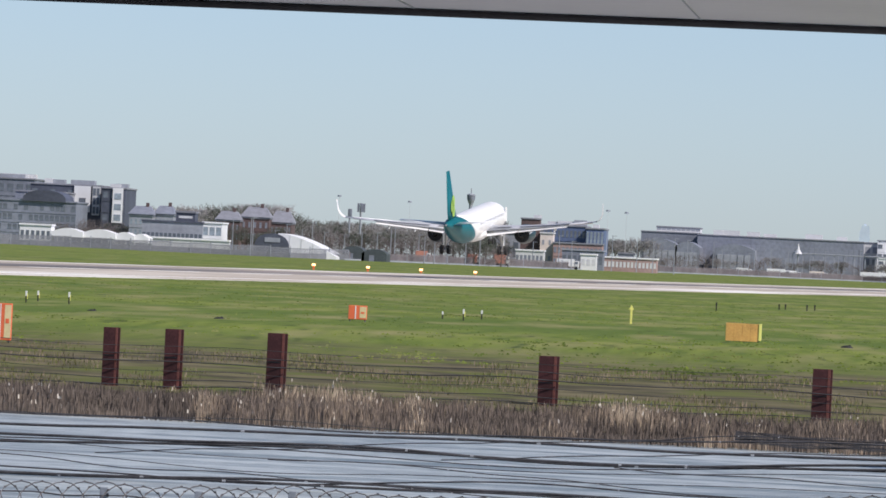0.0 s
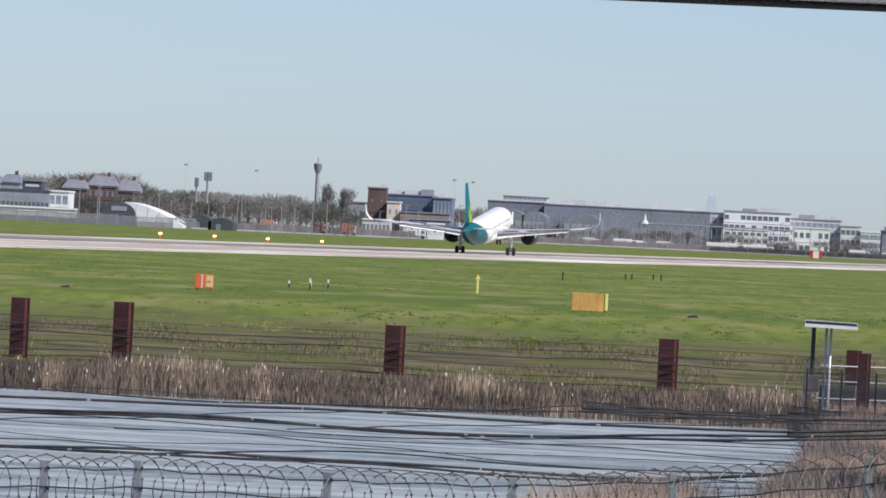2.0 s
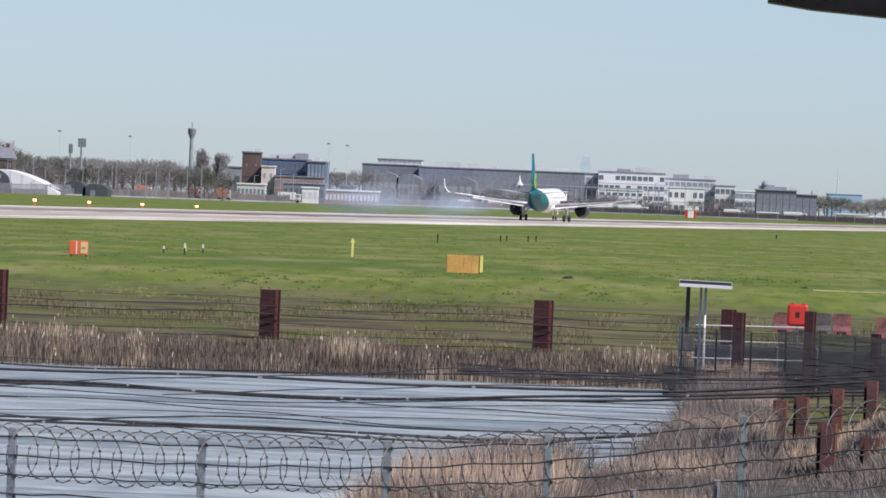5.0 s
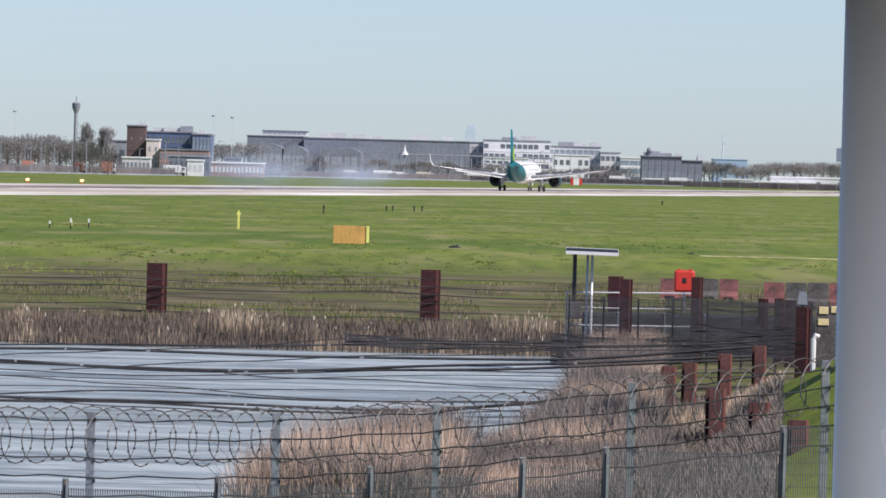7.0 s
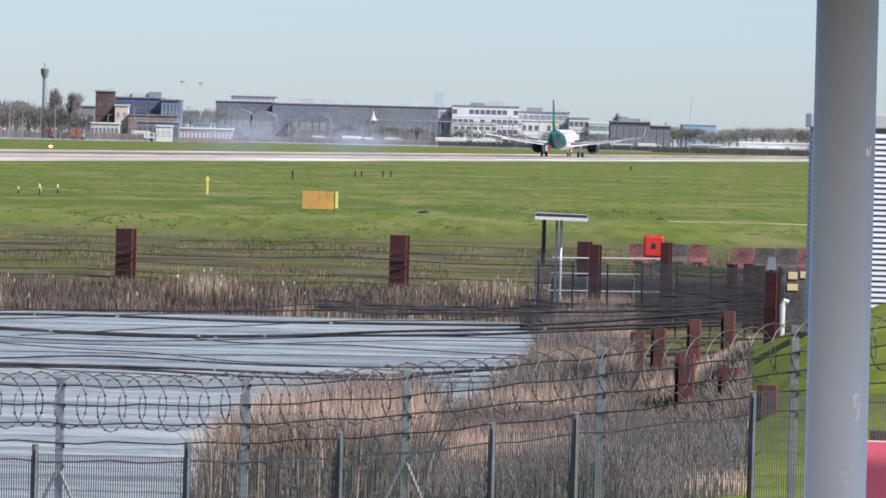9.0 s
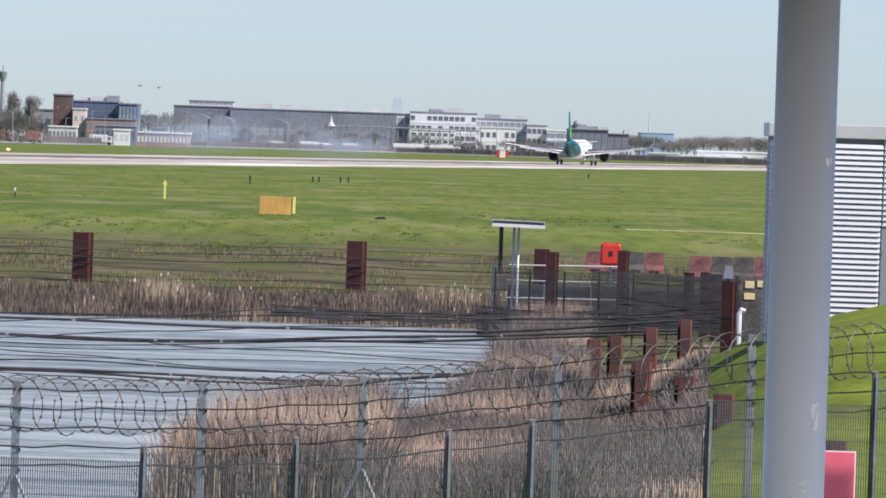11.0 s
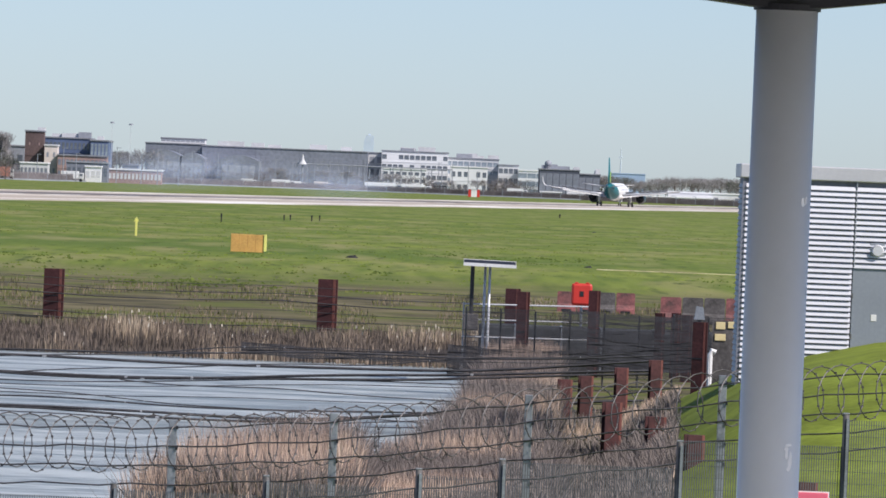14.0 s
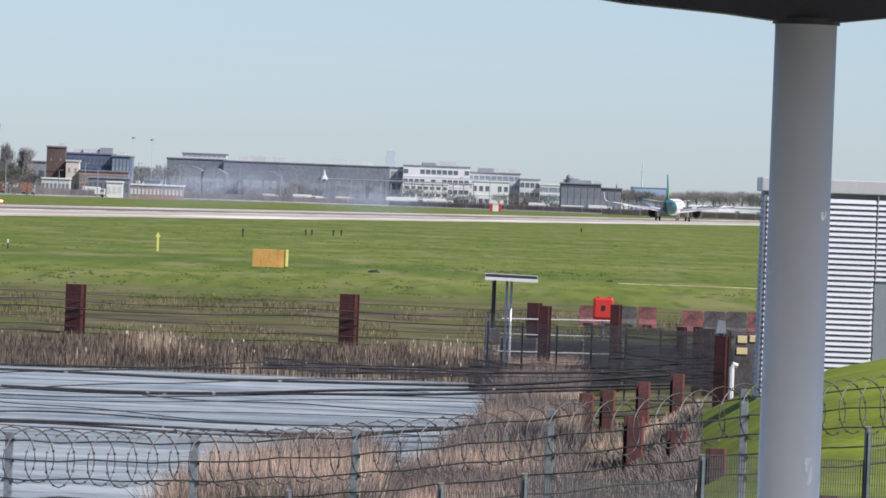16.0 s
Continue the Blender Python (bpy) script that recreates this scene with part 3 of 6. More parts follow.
# rust colour with the sunlight of the right edge put in
mat_rust_sunlit = mat("sunlit_rust", (0.20, 0.07, 0.055), 0.75, 0.1, 0.3, 1.6, 9, 0.2)
FAR_D = 271.0
for az, top, bot, wd in ((-9.4, -0.70, -1.12, 0.115), (-8.3, -0.70, -1.12, 0.115), (-7.25, -0.69, -1.12, 0.115), (-6.21, -0.689, -1.12, 0.112), (-5.741, -0.680, -1.12, 0.125), (-4.966, -0.673, -1.12, 0.135), (-2.921, -0.744, -1.16, 0.138), (-0.866, -0.741, -1.16, 0.135)):
    rust_post(az, top, bot, wd, FAR_D, "rusted posts along the pond's far bank", -12)
for az, top, bot, wd, d in ((0.525, -0.755, -1.2, 0.10, 240), (0.605, -0.775, -1.26, 0.085, 225), (1.138, -0.745, -1.2, 0.078, 225), (1.635, -0.893, -1.25, 0.07, 230), (1.757, -0.888, -1.25, 0.065, 226), (1.84, -0.9, -1.25, 0.07, 222), (1.94, -0.95, -1.47, 0.10, 205), (2.14, -0.93, -1.4, 0.11, 200)):
    rust_post(az, top, bot, wd, d, "rusted posts beside the equipment yard", -20)
for az, top, bot, wd, d in ((0.94, -1.42, -1.85, 0.098, 175), (1.095, -1.388, -1.8, 0.10, 176), (1.36, -1.315, -1.7, 0.092, 178), (1.615, -1.248, -1.68, 0.092, 180), (1.30, -1.578, -2.0, 0.132, 150), (1.63, -1.673, -2.02, 0.14, 140), (1.925, -1.797, -2.1, 0.135, 128), (2.78, -2.12, -2.4, 0.14, 116), (3.3, -2.335, -2.6, 0.15, 112)):
    rust_post(az, top, bot, wd, d, "rusted posts stepping down the mound", 18)


def strand(name, pts, radius, material, label, glint=0, seed=0):
    bm = bmesh.new()
    tube(bm, pts, radius, 4)
    rnd = random.Random(seed)
    ob = thing(name, pose(0, 0, 0), label, "wire", "wire strands over the pond")
    w = part("wire", bm, material, ob)
    bm = bmesh.new()
    for k in range(glint + 14 if glint else len(pts)):
        q = Vector(pts[rnd.randrange(len(pts))]).lerp(Vector(pts[rnd.randrange(len(pts))]), 0.0)
        s = radius * 0.8
        # small white boxes stand in for sun glints along the wire
        if k < glint:
            big = rnd.uniform(0.8, 2.0)
            box(bm, q.x - s * big, q.x + s * big, q.y - s, q.y + s, q.z - s * 0.8, q.z + s * 0.8)
        else:
            v = [bm.verts.new(q + Vector((rnd.uniform(-2, 2) * s, 0, rnd.uniform(-2.5, 2.5) * s))) for _ in range(3)]
            bm.faces.new(v)
    tagged(part("barbs", bm, M_glint if glint else material, w, "bent barbs with sun glints put in as white pieces" if glint else ""), kind="stuff")
    return ob


# near-white colour that imitates sunlight glinting on barbs
M_glint = mat("sun_glint_white", (0.75, 0.75, 0.75), 0.35, 0.3, 0.1, 2, 10, 0)


def strands():
    rnd = random.Random(3)
    # strung along the far posts
    for k, e in enumerate((-0.80, -0.86, -0.92, -0.985, -1.05, -1.10, -1.17, -1.22)):
        pts = []
        for i in range(80):
            a = -9.4 + 9.95 * i / 79
            sag = 0.02 * math.sin(math.pi * ((a + 9.4) % 2.05) / 2.05) + 0.012 * noise.noise((a * 1.3, k * 3.7, 0))
            pts.append((ax(a, FAR_D - 0.4), FAR_D - 0.4, hz(e - sag, FAR_D - 0.4)))
        strand("barbed_wire_strand", pts, 0.010 + 0.005 * (k % 3), M_barb, "dark barbed wire strand along rusted posts", 0, 20 + k)
    # heavier tangled strands nearer the viewer, rising to the posts on the mound
    for k in range(15):
        d = 182.0
        left = -1.34 - 0.05 * k + rnd.uniform(-0.05, 0.05)
        right = -1.20 - 0.045 * k + rnd.uniform(-0.03, 0.03)
        pts = []
        for i in range(90):
            a = -9.4 + 11.0 * i / 89
            u = (a + 9.4) / 11.0
            e = left + (right - left) * max(0, (u - 0.62) / 0.38) ** 1.7
            e += 0.06 * noise.noise((a * 0.5, k * 5.1, 2.0)) - 0.02 * math.sin(a * 1.1 + k)
            pts.append((ax(a, d), d, hz(e, d)))
        strand("barbed_wire_strand", pts, rnd.choice((0.010, 0.014, 0.02, 0.032)), M_barb, "dark sagging barbed wire strand over water", 5, 50 + k)
    for k in range(5):
        d = 179.0
        pts = []
        for i in range(70):
            a = -7.6 + 1.3 * k + 5.2 * i / 69
            u = i / 69
            e = -1.66 + 0.03 * k + (0.36 if k % 2 else -0.2) * u + 0.05 * noise.noise((a * 0.9, k * 2.1, 7.0))
            pts.append((ax(a, d), d, hz(e, d)))
        strand("barbed_wire_strand", pts, 0.013, M_barb, "loose barbed wire strand sagging across others", 4, 80 + k)


strands()


# ---- pond bank equipment: solar mast, railing, red box, barriers ----
def solar_mast():
    d = 228.0
    x = ax(0.345, d)
    zb = ground_z(x, d) - 0.1
    m = thing("solar_mast", pose(x, d, zb), "galvanised mast carrying a flat solar panel", "solar panel")
    zt = hz(-0.585, d) - zb
    for dx in (0.0, -0.14):
        bm = bmesh.new()
        tube(bm, [(dx, 0.1 * (dx < 0), -0.6), (dx, 0.1 * (dx < 0), zt)], 0.038, 8)
        part("pole", bm, M_louvre, m, smooth=True)
    bm = one_box(-0.78, 0.76, -0.55, 0.55, -0.03, 0.03, 0.008)
    p = part("panel", bm, M_solar, m, "black solar panel")
    p.matrix_basis = pose(0, 0, zt + 0.05, 5, 1, 0)
    for s in (-1, 1):
        q = part("panel_frame", one_box(-0.80, 0.78, s * 0.56 - 0.03, s * 0.56 + 0.03, -0.05, 0.04), M_white, p, "pale metal frame")
    bm = bmesh.new()
    tube(bm, [(-0.52, 0, hz(-0.96, d) - zb), (-0.52, 0, zt - 0.02)], 0.062, 10)
    part("black_tube", bm, M_black, m, "black vertical tube")
    part("cabinet", one_box(-0.75, -0.3, -0.25, 0.2, hz(-1.08, d) - zb, hz(-0.955, d) - zb, 0.03), M_greybar, m, "grey equipment cabinet")
    part("foot", one_box(-0.25, 0.15, -0.2, 0.2, -0.6, 0.08), M_greybar, m)
    r = thing("guard_rail", pose(0, d, 0), "galvanised tubular guard rails beside the mast", "railing")
    for e0, e1 in ((-0.885, -0.87), (-1.0, -0.99), (-1.13, -1.12)):
        bm = bmesh.new()
        tube(bm, [(ax(0.15, d), 0.3, hz(e0, d)), (ax(1.12, d), 0.3, hz(e1, d))], 0.024, 6)
        part("rail", bm, M_louvre, r)
    for a in (0.16, 0.62, 1.1):
        bm = bmesh.new()
        tube(bm, [(ax(a, d), 0.3, ground_z(ax(a, d), d + 0.3)), (ax(a, d), 0.3, hz(-0.87, d))], 0.026, 6)
        part("upright", bm, M_steel, r)


def red_box():
    d = 236.0
    x, zb = ax(1.04, d), -2.1
    b = thing("lifebuoy_box", pose(x, d, zb), "bright red lifebuoy housing on a grey post", "safety box")
    z0, z1 = hz(-0.86, d) - zb, hz(-0.695, d) - zb
    part("housing", one_box(-0.32, 0.32, -0.14, 0.14, z0, z1, 0.07), M_red, b, smooth=False)
    for dx in (-0.17, 0.17):
        part("lug", one_box(dx - 0.05, dx + 0.05, -0.1, 0.1, z1, z1 + 0.035, 0.01), M_red, b)
    part("catch", one_box(-0.06, 0.06, -0.155, -0.14, (z0 + z1) / 2 - 0.06, (z0 + z1) / 2 + 0.10, 0.005), M_black, b, "dark catch")
    bm = bmesh.new()
    tube(bm, [(0, 0.02, -0.2), (0, 0.02, z0)], 0.04, 8)
    part("post", bm, M_steel, b)


def barrier(az0, az1, top, bottom, d, colours):
    n = len(colours)
    for k, c in enumerate(colours):
        x0 = ax(az0 + (az1 - az0) * k / n, d) + 0.02
        x1 = ax(az0 + (az1 - az0) * (k + 1) / n, d) - 0.02
        zb, zt = ground_z((x0 + x1) / 2, d) - 0.05, hz(top + 0.012 * (az0 + (az1 - az0) * k / n), d)
        b = thing("traffic_barrier", pose((x0 + x1) / 2, d, zb), ("faded red" if c is M_pinkred else "dark grey") + " plastic road barrier block on grass", "barrier", "row of road barriers")
        w = (x1 - x0) / 2
        bm = bmesh.new()
        h = max(0.5, zt - zb)
        loft(bm, [[(xx, -0.3, 0), (xx, -0.28, h * 0.25), (xx, -0.12, h * 0.45), (xx, -0.09, h), (xx, 0.09, h), (xx, 0.12, h * 0.45), (xx, 0.28, h * 0.25), (xx, 0.3, 0)] for xx in (-w, w)])
        part("block", bm, c, b)
        part("slot", one_box(-0.18, 0.18, -0.31, -0.27, 0.04, 0.14), M_black, b)
        part("cap", one_box(-w * 0.92, w * 0.92, -0.07, 0.07, h, h + 0.03, 0.008), c, b)


def yard_screen():
    """Dark netting fence round the equipment yard."""
    d = 214.0
    f = thing("yard_netting_fence", pose(0, d, 0), "dark wire netting fence around the equipment yard", "fence")
    for k in range(8):
        a0, a1 = 0.18 + 0.26 * k, 0.18 + 0.26 * (k + 1)
        x0, x1 = ax(a0, d), ax(a1, d)
        zt, zb = hz(-0.90 - 0.01 * (k % 3), d), hz(-1.40, d)
        verts, faces = [], []
        n = 30
        for i in range(n):
            x = x0 + (x1 - x0) * (i + 0.5) / n
            b = len(verts)
            verts += [(x - 0.006, 0, zb), (x + 0.006, 0, zb), (x + 0.006, 0, zt), (x - 0.006, 0, zt), (x - 0.006, 0.02, zb), (x - 0.006, 0.02, zt)]
            faces += [(b, b + 1, b + 2, b + 3), (b, b + 3, b + 5, b + 4)]
        for i in range(24):
            z = zb + (zt - zb) * (i + 0.5) / 24 + 0.02 * math.sin(i * 2.2 + k)
            b = len(verts)
            verts += [(x0, -0.01, z), (x1, -0.01, z), (x1, -0.01, z + 0.011), (x0, -0.01, z + 0.011), (x0, 0.01, z + 0.011), (x1, 0.01, z + 0.011)]
            faces += [(b, b + 1, b + 2, b + 3), (b + 3, b + 2, b + 5, b + 4)]
        raw("netting", verts, faces, M_barb, f)
        part("stake", tube(bmesh.new(), [(x0, 0.05, zb - 0.6), (x0, 0.05, zt)], 0.03, 6), M_darkpost, f)


def low_netting():
    """Fine dark netting in long sagging strips between the strands at the pond's end."""
    f = thing("sagging_netting", pose(0, 0, 0), "dark fine netting sagging between strands over the bank", "netting")
    rnd = random.Random(44)
    for a0, a1, e0, e1, d, count in ((-1.5, 0.2, -1.235, -1.325, 219, 30), (0.05, 1.15, -1.19, -1.43, 212, 80), (1.1, 2.05, -1.09, -1.32, 210, 76), (0.9, 2.0, -0.90, -1.09, 211, 36)):
        verts, faces = [], []
        for i in range(count):
            e = e0 + (e1 - e0) * (i + rnd.uniform(0.2, 0.8)) / count
            w = rnd.uniform(0.003, 0.0075)
            for j in range(24):
                u0, u1 = j / 24, (j + 1) / 24
                zs = [hz(e - 0.02 * math.sin(math.pi * u) + 0.014 * noise.noise((u * 5, i * 0.15, e0)), d) for u in (u0, u1)]
                xs = [ax(a0 + (a1 - a0) * u, d) for u in (u0, u1)]
                b = len(verts)
                verts += [(xs[0], d, zs[0] - w), (xs[1], d, zs[1] - w), (xs[1], d, zs[1] + w), (xs[0], d, zs[0] + w), (xs[1], d + 0.01, zs[1] + w), (xs[0], d + 0.01, zs[0] + w)]
                faces += [(b, b + 1, b + 2, b + 3), (b + 3, b + 2, b + 4, b + 5)]
        raw("net_strip", verts, faces, M_barb, f)


yard_screen()
low_netting()
solar_mast()
red_box()
barrier(0.855, 1.446, -0.775, -0.885, 292.0, [M_pinkred, M_pinkred, M_greybar, M_pinkred])
barrier(1.632, 2.45, -0.795, -0.9, 286.0, [M_pinkred, M_greybar, M_greybar, M_pinkred, M_pinkred])


def yard():
    """Small equipment between the posts: a grey lamp head, panels with cream reflectors, a white pipe."""
    d = 205.0
    g = thing("junction_box", pose(ax(1.93, d), d, -2.15), "grey tapered junction box on a stand", "equipment")
    z0, z1 = hz(-0.93, d) + 2.15, hz(-0.83, d) + 2.15
    bm = bmesh.new()
    loft(bm, [[(-0.14, -0.12, z0), (0.14, -0.12, z0), (0.14, 0.12, z0), (-0.14, 0.12, z0)], [(-0.09, -0.1, z1), (0.1, -0.1, z1 - 0.03), (0.1, 0.1, z1 - 0.03), (-0.09, 0.1, z1)]])
    part("head", bm, M_steel, g)
    part("stand", one_box(-0.05, 0.05, -0.05, 0.05, -0.1, z0), M_darkpost, g)
    r = thing("marker_board", pose(ax(2.10, d - 7), d - 7, -2.1), "cream reflector squares on a dark marker frame", "marker")
    for a, e0, e1, w in ((2.085, -0.995, -0.94, 0.12), (2.085, -1.08, -1.03, 0.14), (2.175, -0.985, -0.935, 0.12)):
        x = ax(a, d - 7) - ax(2.10, d - 7)
        part("reflector", one_box(x - w, x + w, -0.5, -0.47, hz(e0, d - 7) + 2.1, hz(e1, d - 7) + 2.1, 0.01), M_cream, r, "cream reflector square")
    part("frame", one_box(-0.26, 0.42, -0.47, -0.42, 0, hz(-0.93, d - 7) + 2.1), M_greybar, r)
    w = thing("white_pipe", pose(ax(2.02, 190), 190, -2.1), "white bent vent pipe beside rusted posts", "pipe")
    bm = bmesh.new()
    zz = hz(-1.16, 190) + 2.1
    tube(bm, [(0, 0, -0.1), (0, 0, zz - 0.1), (0.05, 0, zz), (0.14, 0, zz - 0.04)], 0.07, 10)
    part("pipe", bm, M_white, w)
    b = thing("dark_tank", pose(ax(0.9, 233), 234, -2.2), "low dark tarpaulin-covered tank on the bank", "tank")
    bm = one_box(ax(-0.62, 233), ax(1.25, 233), -1.2, 1.2, 0, hz(-1.03, 233) + 2.2, 0.08)
    part("body", bm, mat("dark_tarpaulin", (0.05, 0.055, 0.06), 0.8, 0, 0.3, 0.8, 8, 0.3), b)
    for k, a in enumerate((-0.35, 0.0, 0.3, 0.7)):
        x = ax(a, 233)
        part("strap", one_box(x - 0.03, x + 0.03, -1.215, 1.215, 0, hz(-1.03, 233) + 2.22), M_steel, b)


yard()


# ---- reeds ----
def reeds(name, spots, material, label, seed, slim=1.0, lean=0.10):
    """Upright dry blades at (x, y, z, height) spots."""
    rnd = random.Random(seed)
    verts, faces = [], []
    for x, y, z, h in spots:
        a = rnd.uniform(0, math.pi)
        w = rnd.uniform(0.007, 0.018) * slim
        lx, ly = rnd.gauss(0, lean) * h, rnd.gauss(0, lean) * h
        dx, dy = w * math.cos(a), w * math.sin(a)
        b = len(verts)
        verts += [(x - dx, y - dy, z), (x + dx, y + dy, z), (x + lx * 0.4 + dx, y + ly * 0.4 + dy, z + h * 0.6), (x + lx * 0.4 - dx, y + ly * 0.4 - dy, z + h * 0.6), (x + lx, y + ly, z + h)]
        faces += [(b, b + 1, b + 2, b + 3), (b + 3, b + 2, b + 4)]
    tagged(raw(name, verts, faces, material), label, "reeds", kind="stuff")


def far_reeds():
    rnd = random.Random(11)
    pale, mid, dark, heads = [], [], [], []
    for _ in range(56000):
        a = rnd.uniform(-9.5, 0.75)
        d = rnd.uniform(243.5, 263.5)
        dens = noise.noise((a * 1.1, d * 0.09, 5)) + 0.35 * noise.noise((a * 5.0, 0, 9))
        h = 0.48 + 0.45 * dens + rnd.uniform(-0.2, 0.22)
        if d < 246:
            h *= 0.75
        s = (ax(a, d), d, max(WATER - 0.05, ground_z(ax(a, d), d) - 0.05), max(0.3, h))
        tone = dens + rnd.gauss(0, 0.18) - (0.4 if a < -5.55 else 0)
        (pale if tone > 0.45 else mid if tone > 0.12 else dark).append(s)
        if rnd.random() < 0.05 * max(0, dens + 0.1):
            heads.append((s[0], s[1] - 0.1, s[2] + s[3] * rnd.uniform(0.75, 1.1), rnd.uniform(0.07, 0.17)))
    reeds("far_bank_reeds_pale", pale, M_reed_pale, "pale dry reeds along the pond's far bank", 1)
    reeds("far_bank_reeds", mid, M_reed, "tan dry reeds along the pond's far bank", 2)
    reeds("far_bank_brush", dark, M_reed_dark, "dark brown brush along the pond's far bank", 3)
    reeds("reed_seed_heads", heads, mat("pale_seed_head", (0.62, 0.56, 0.47), 0.9, 0, 0.2, 2, 8, 0), "pale fluffy seed heads of the reeds", 9, 1.5)
    tufts, olive = [], []
    for _ in range(30000):
        a, d = rnd.uniform(-9.5, 2.5), rnd.uniform(265, 300)
        if noise.noise((a * 2, d * 0.1, 1)) > -0.05:
            (tufts if rnd.random() < 0.4 else olive).append((ax(a, d), d, ground_z(ax(a, d), d) - 0.05, rnd.uniform(0.08, 0.26)))
    reeds("bank_dry_grass", tufts, M_reed, "brown dry grass tufts on the bank", 4)
    reeds("bank_rough_grass", olive, M_olive, "rough olive grass tufts on the bank", 8)


def near_reeds():
    rnd = random.Random(12)
    tan, brown, pale = [], [], []
    n = 0
    while n < 90000:
        d = rnd.uniform(108, 232)
        a = rnd.uniform(-2.7, 2.2)
        land = a - lerp_table(SHORE, d)
        if land < -0.03 or (d > 182 and a > 0.9) or a > 1.8 or (d > 150 and a > 0.8 and rnd.random() < 0.5):
            continue
        n += 1
        x = ax(a, d)
        z = ground_z(x, d)
        if z > -0.9:
            continue
        top = 1.9 if d < 135 else 1.25
        if a > -0.6 and d < 150:
            top = 1.05
        if a > 0.9:
            top = 0.5
        h = top * (0.8 + 0.18 * noise.noise((x * 0.5, d * 0.3, 2)) + rnd.uniform(-0.14, 0.14))
        s = (x, d, z - 0.05, max(0.25, h))
        t = noise.noise((x * 0.25, d * 0.08, 6)) + rnd.gauss(0, 0.13)
        if d > 145 or a > -0.65:
            t -= 0.32
        (pale if t > 0.42 else tan if t > -0.15 else brown).append(s)
    reeds("reed_bed_tan", tan, mat("reddish_reed", (0.50, 0.37, 0.285), 0.85, 0, 0.4, 0.3, 12, 0, coord="World"), "tan dead reed bed at the pond's edge", 5, 0.6)
    reeds("reed_bed_pale", pale, M_reed_pale, "pale dead reed stems at the pond's edge", 6, 0.6)
    reeds("reed_bed_brown", brown, mat("grey_brown_brush", (0.20, 0.17, 0.155), 0.9, 0, 0.35, 0.3, 12, 0, coord="World"), "grey-brown dead undergrowth at the pond's edge", 7, 0.7, 0.24)


def sward():
    """Clumps of short grass standing up from the airfield, in green, shaded and straw tones."""
    rnd = random.Random(17)
    tones = {"green": ([], []), "dark": ([], []), "straw": ([], [])}
    for _ in range(14000):
        d = 300 + 420 * rnd.random() ** 1.5
        x = ax(rnd.uniform(-8.2, 3.0), d)
        t = noise.noise((x * 0.10, d * 0.035, 3)) + 0.5 * noise.noise((x * 0.5, d * 0.12, 8)) + rnd.gauss(0, 0.22)
        if -0.45 < t < 0.5 and rnd.random() < 0.85:
            continue
        v, f = tones["dark" if t < -0.38 else "straw" if t > 0.58 else "green"]
        z = ground_z(x, d) - 0.02
        for _b in range(3):
            px, py = x + rnd.gauss(0, 0.14), d + rnd.gauss(0, 0.2)
            w, h = rnd.uniform(0.03, 0.10), rnd.uniform(0.03, 0.09)
            b = len(v)
            v += [(px - w, py, z), (px + w, py + rnd.uniform(-w, w), z), (px + rnd.gauss(0, 0.05), py + 0.03, z + h)]
            f.append((b, b + 1, b + 2))
    for key, m_, lab in (("green", M_sward, "short green airfield grass clumps"), ("dark", M_sward_dark, "darker green grass clumps in the airfield"), ("straw", M_sward_straw, "straw-coloured grass clumps in the airfield")):
        tagged(raw("grass_clumps", *tones[key], m_), lab, "grass", kind="stuff")


far_reeds()
near_reeds()
sward()


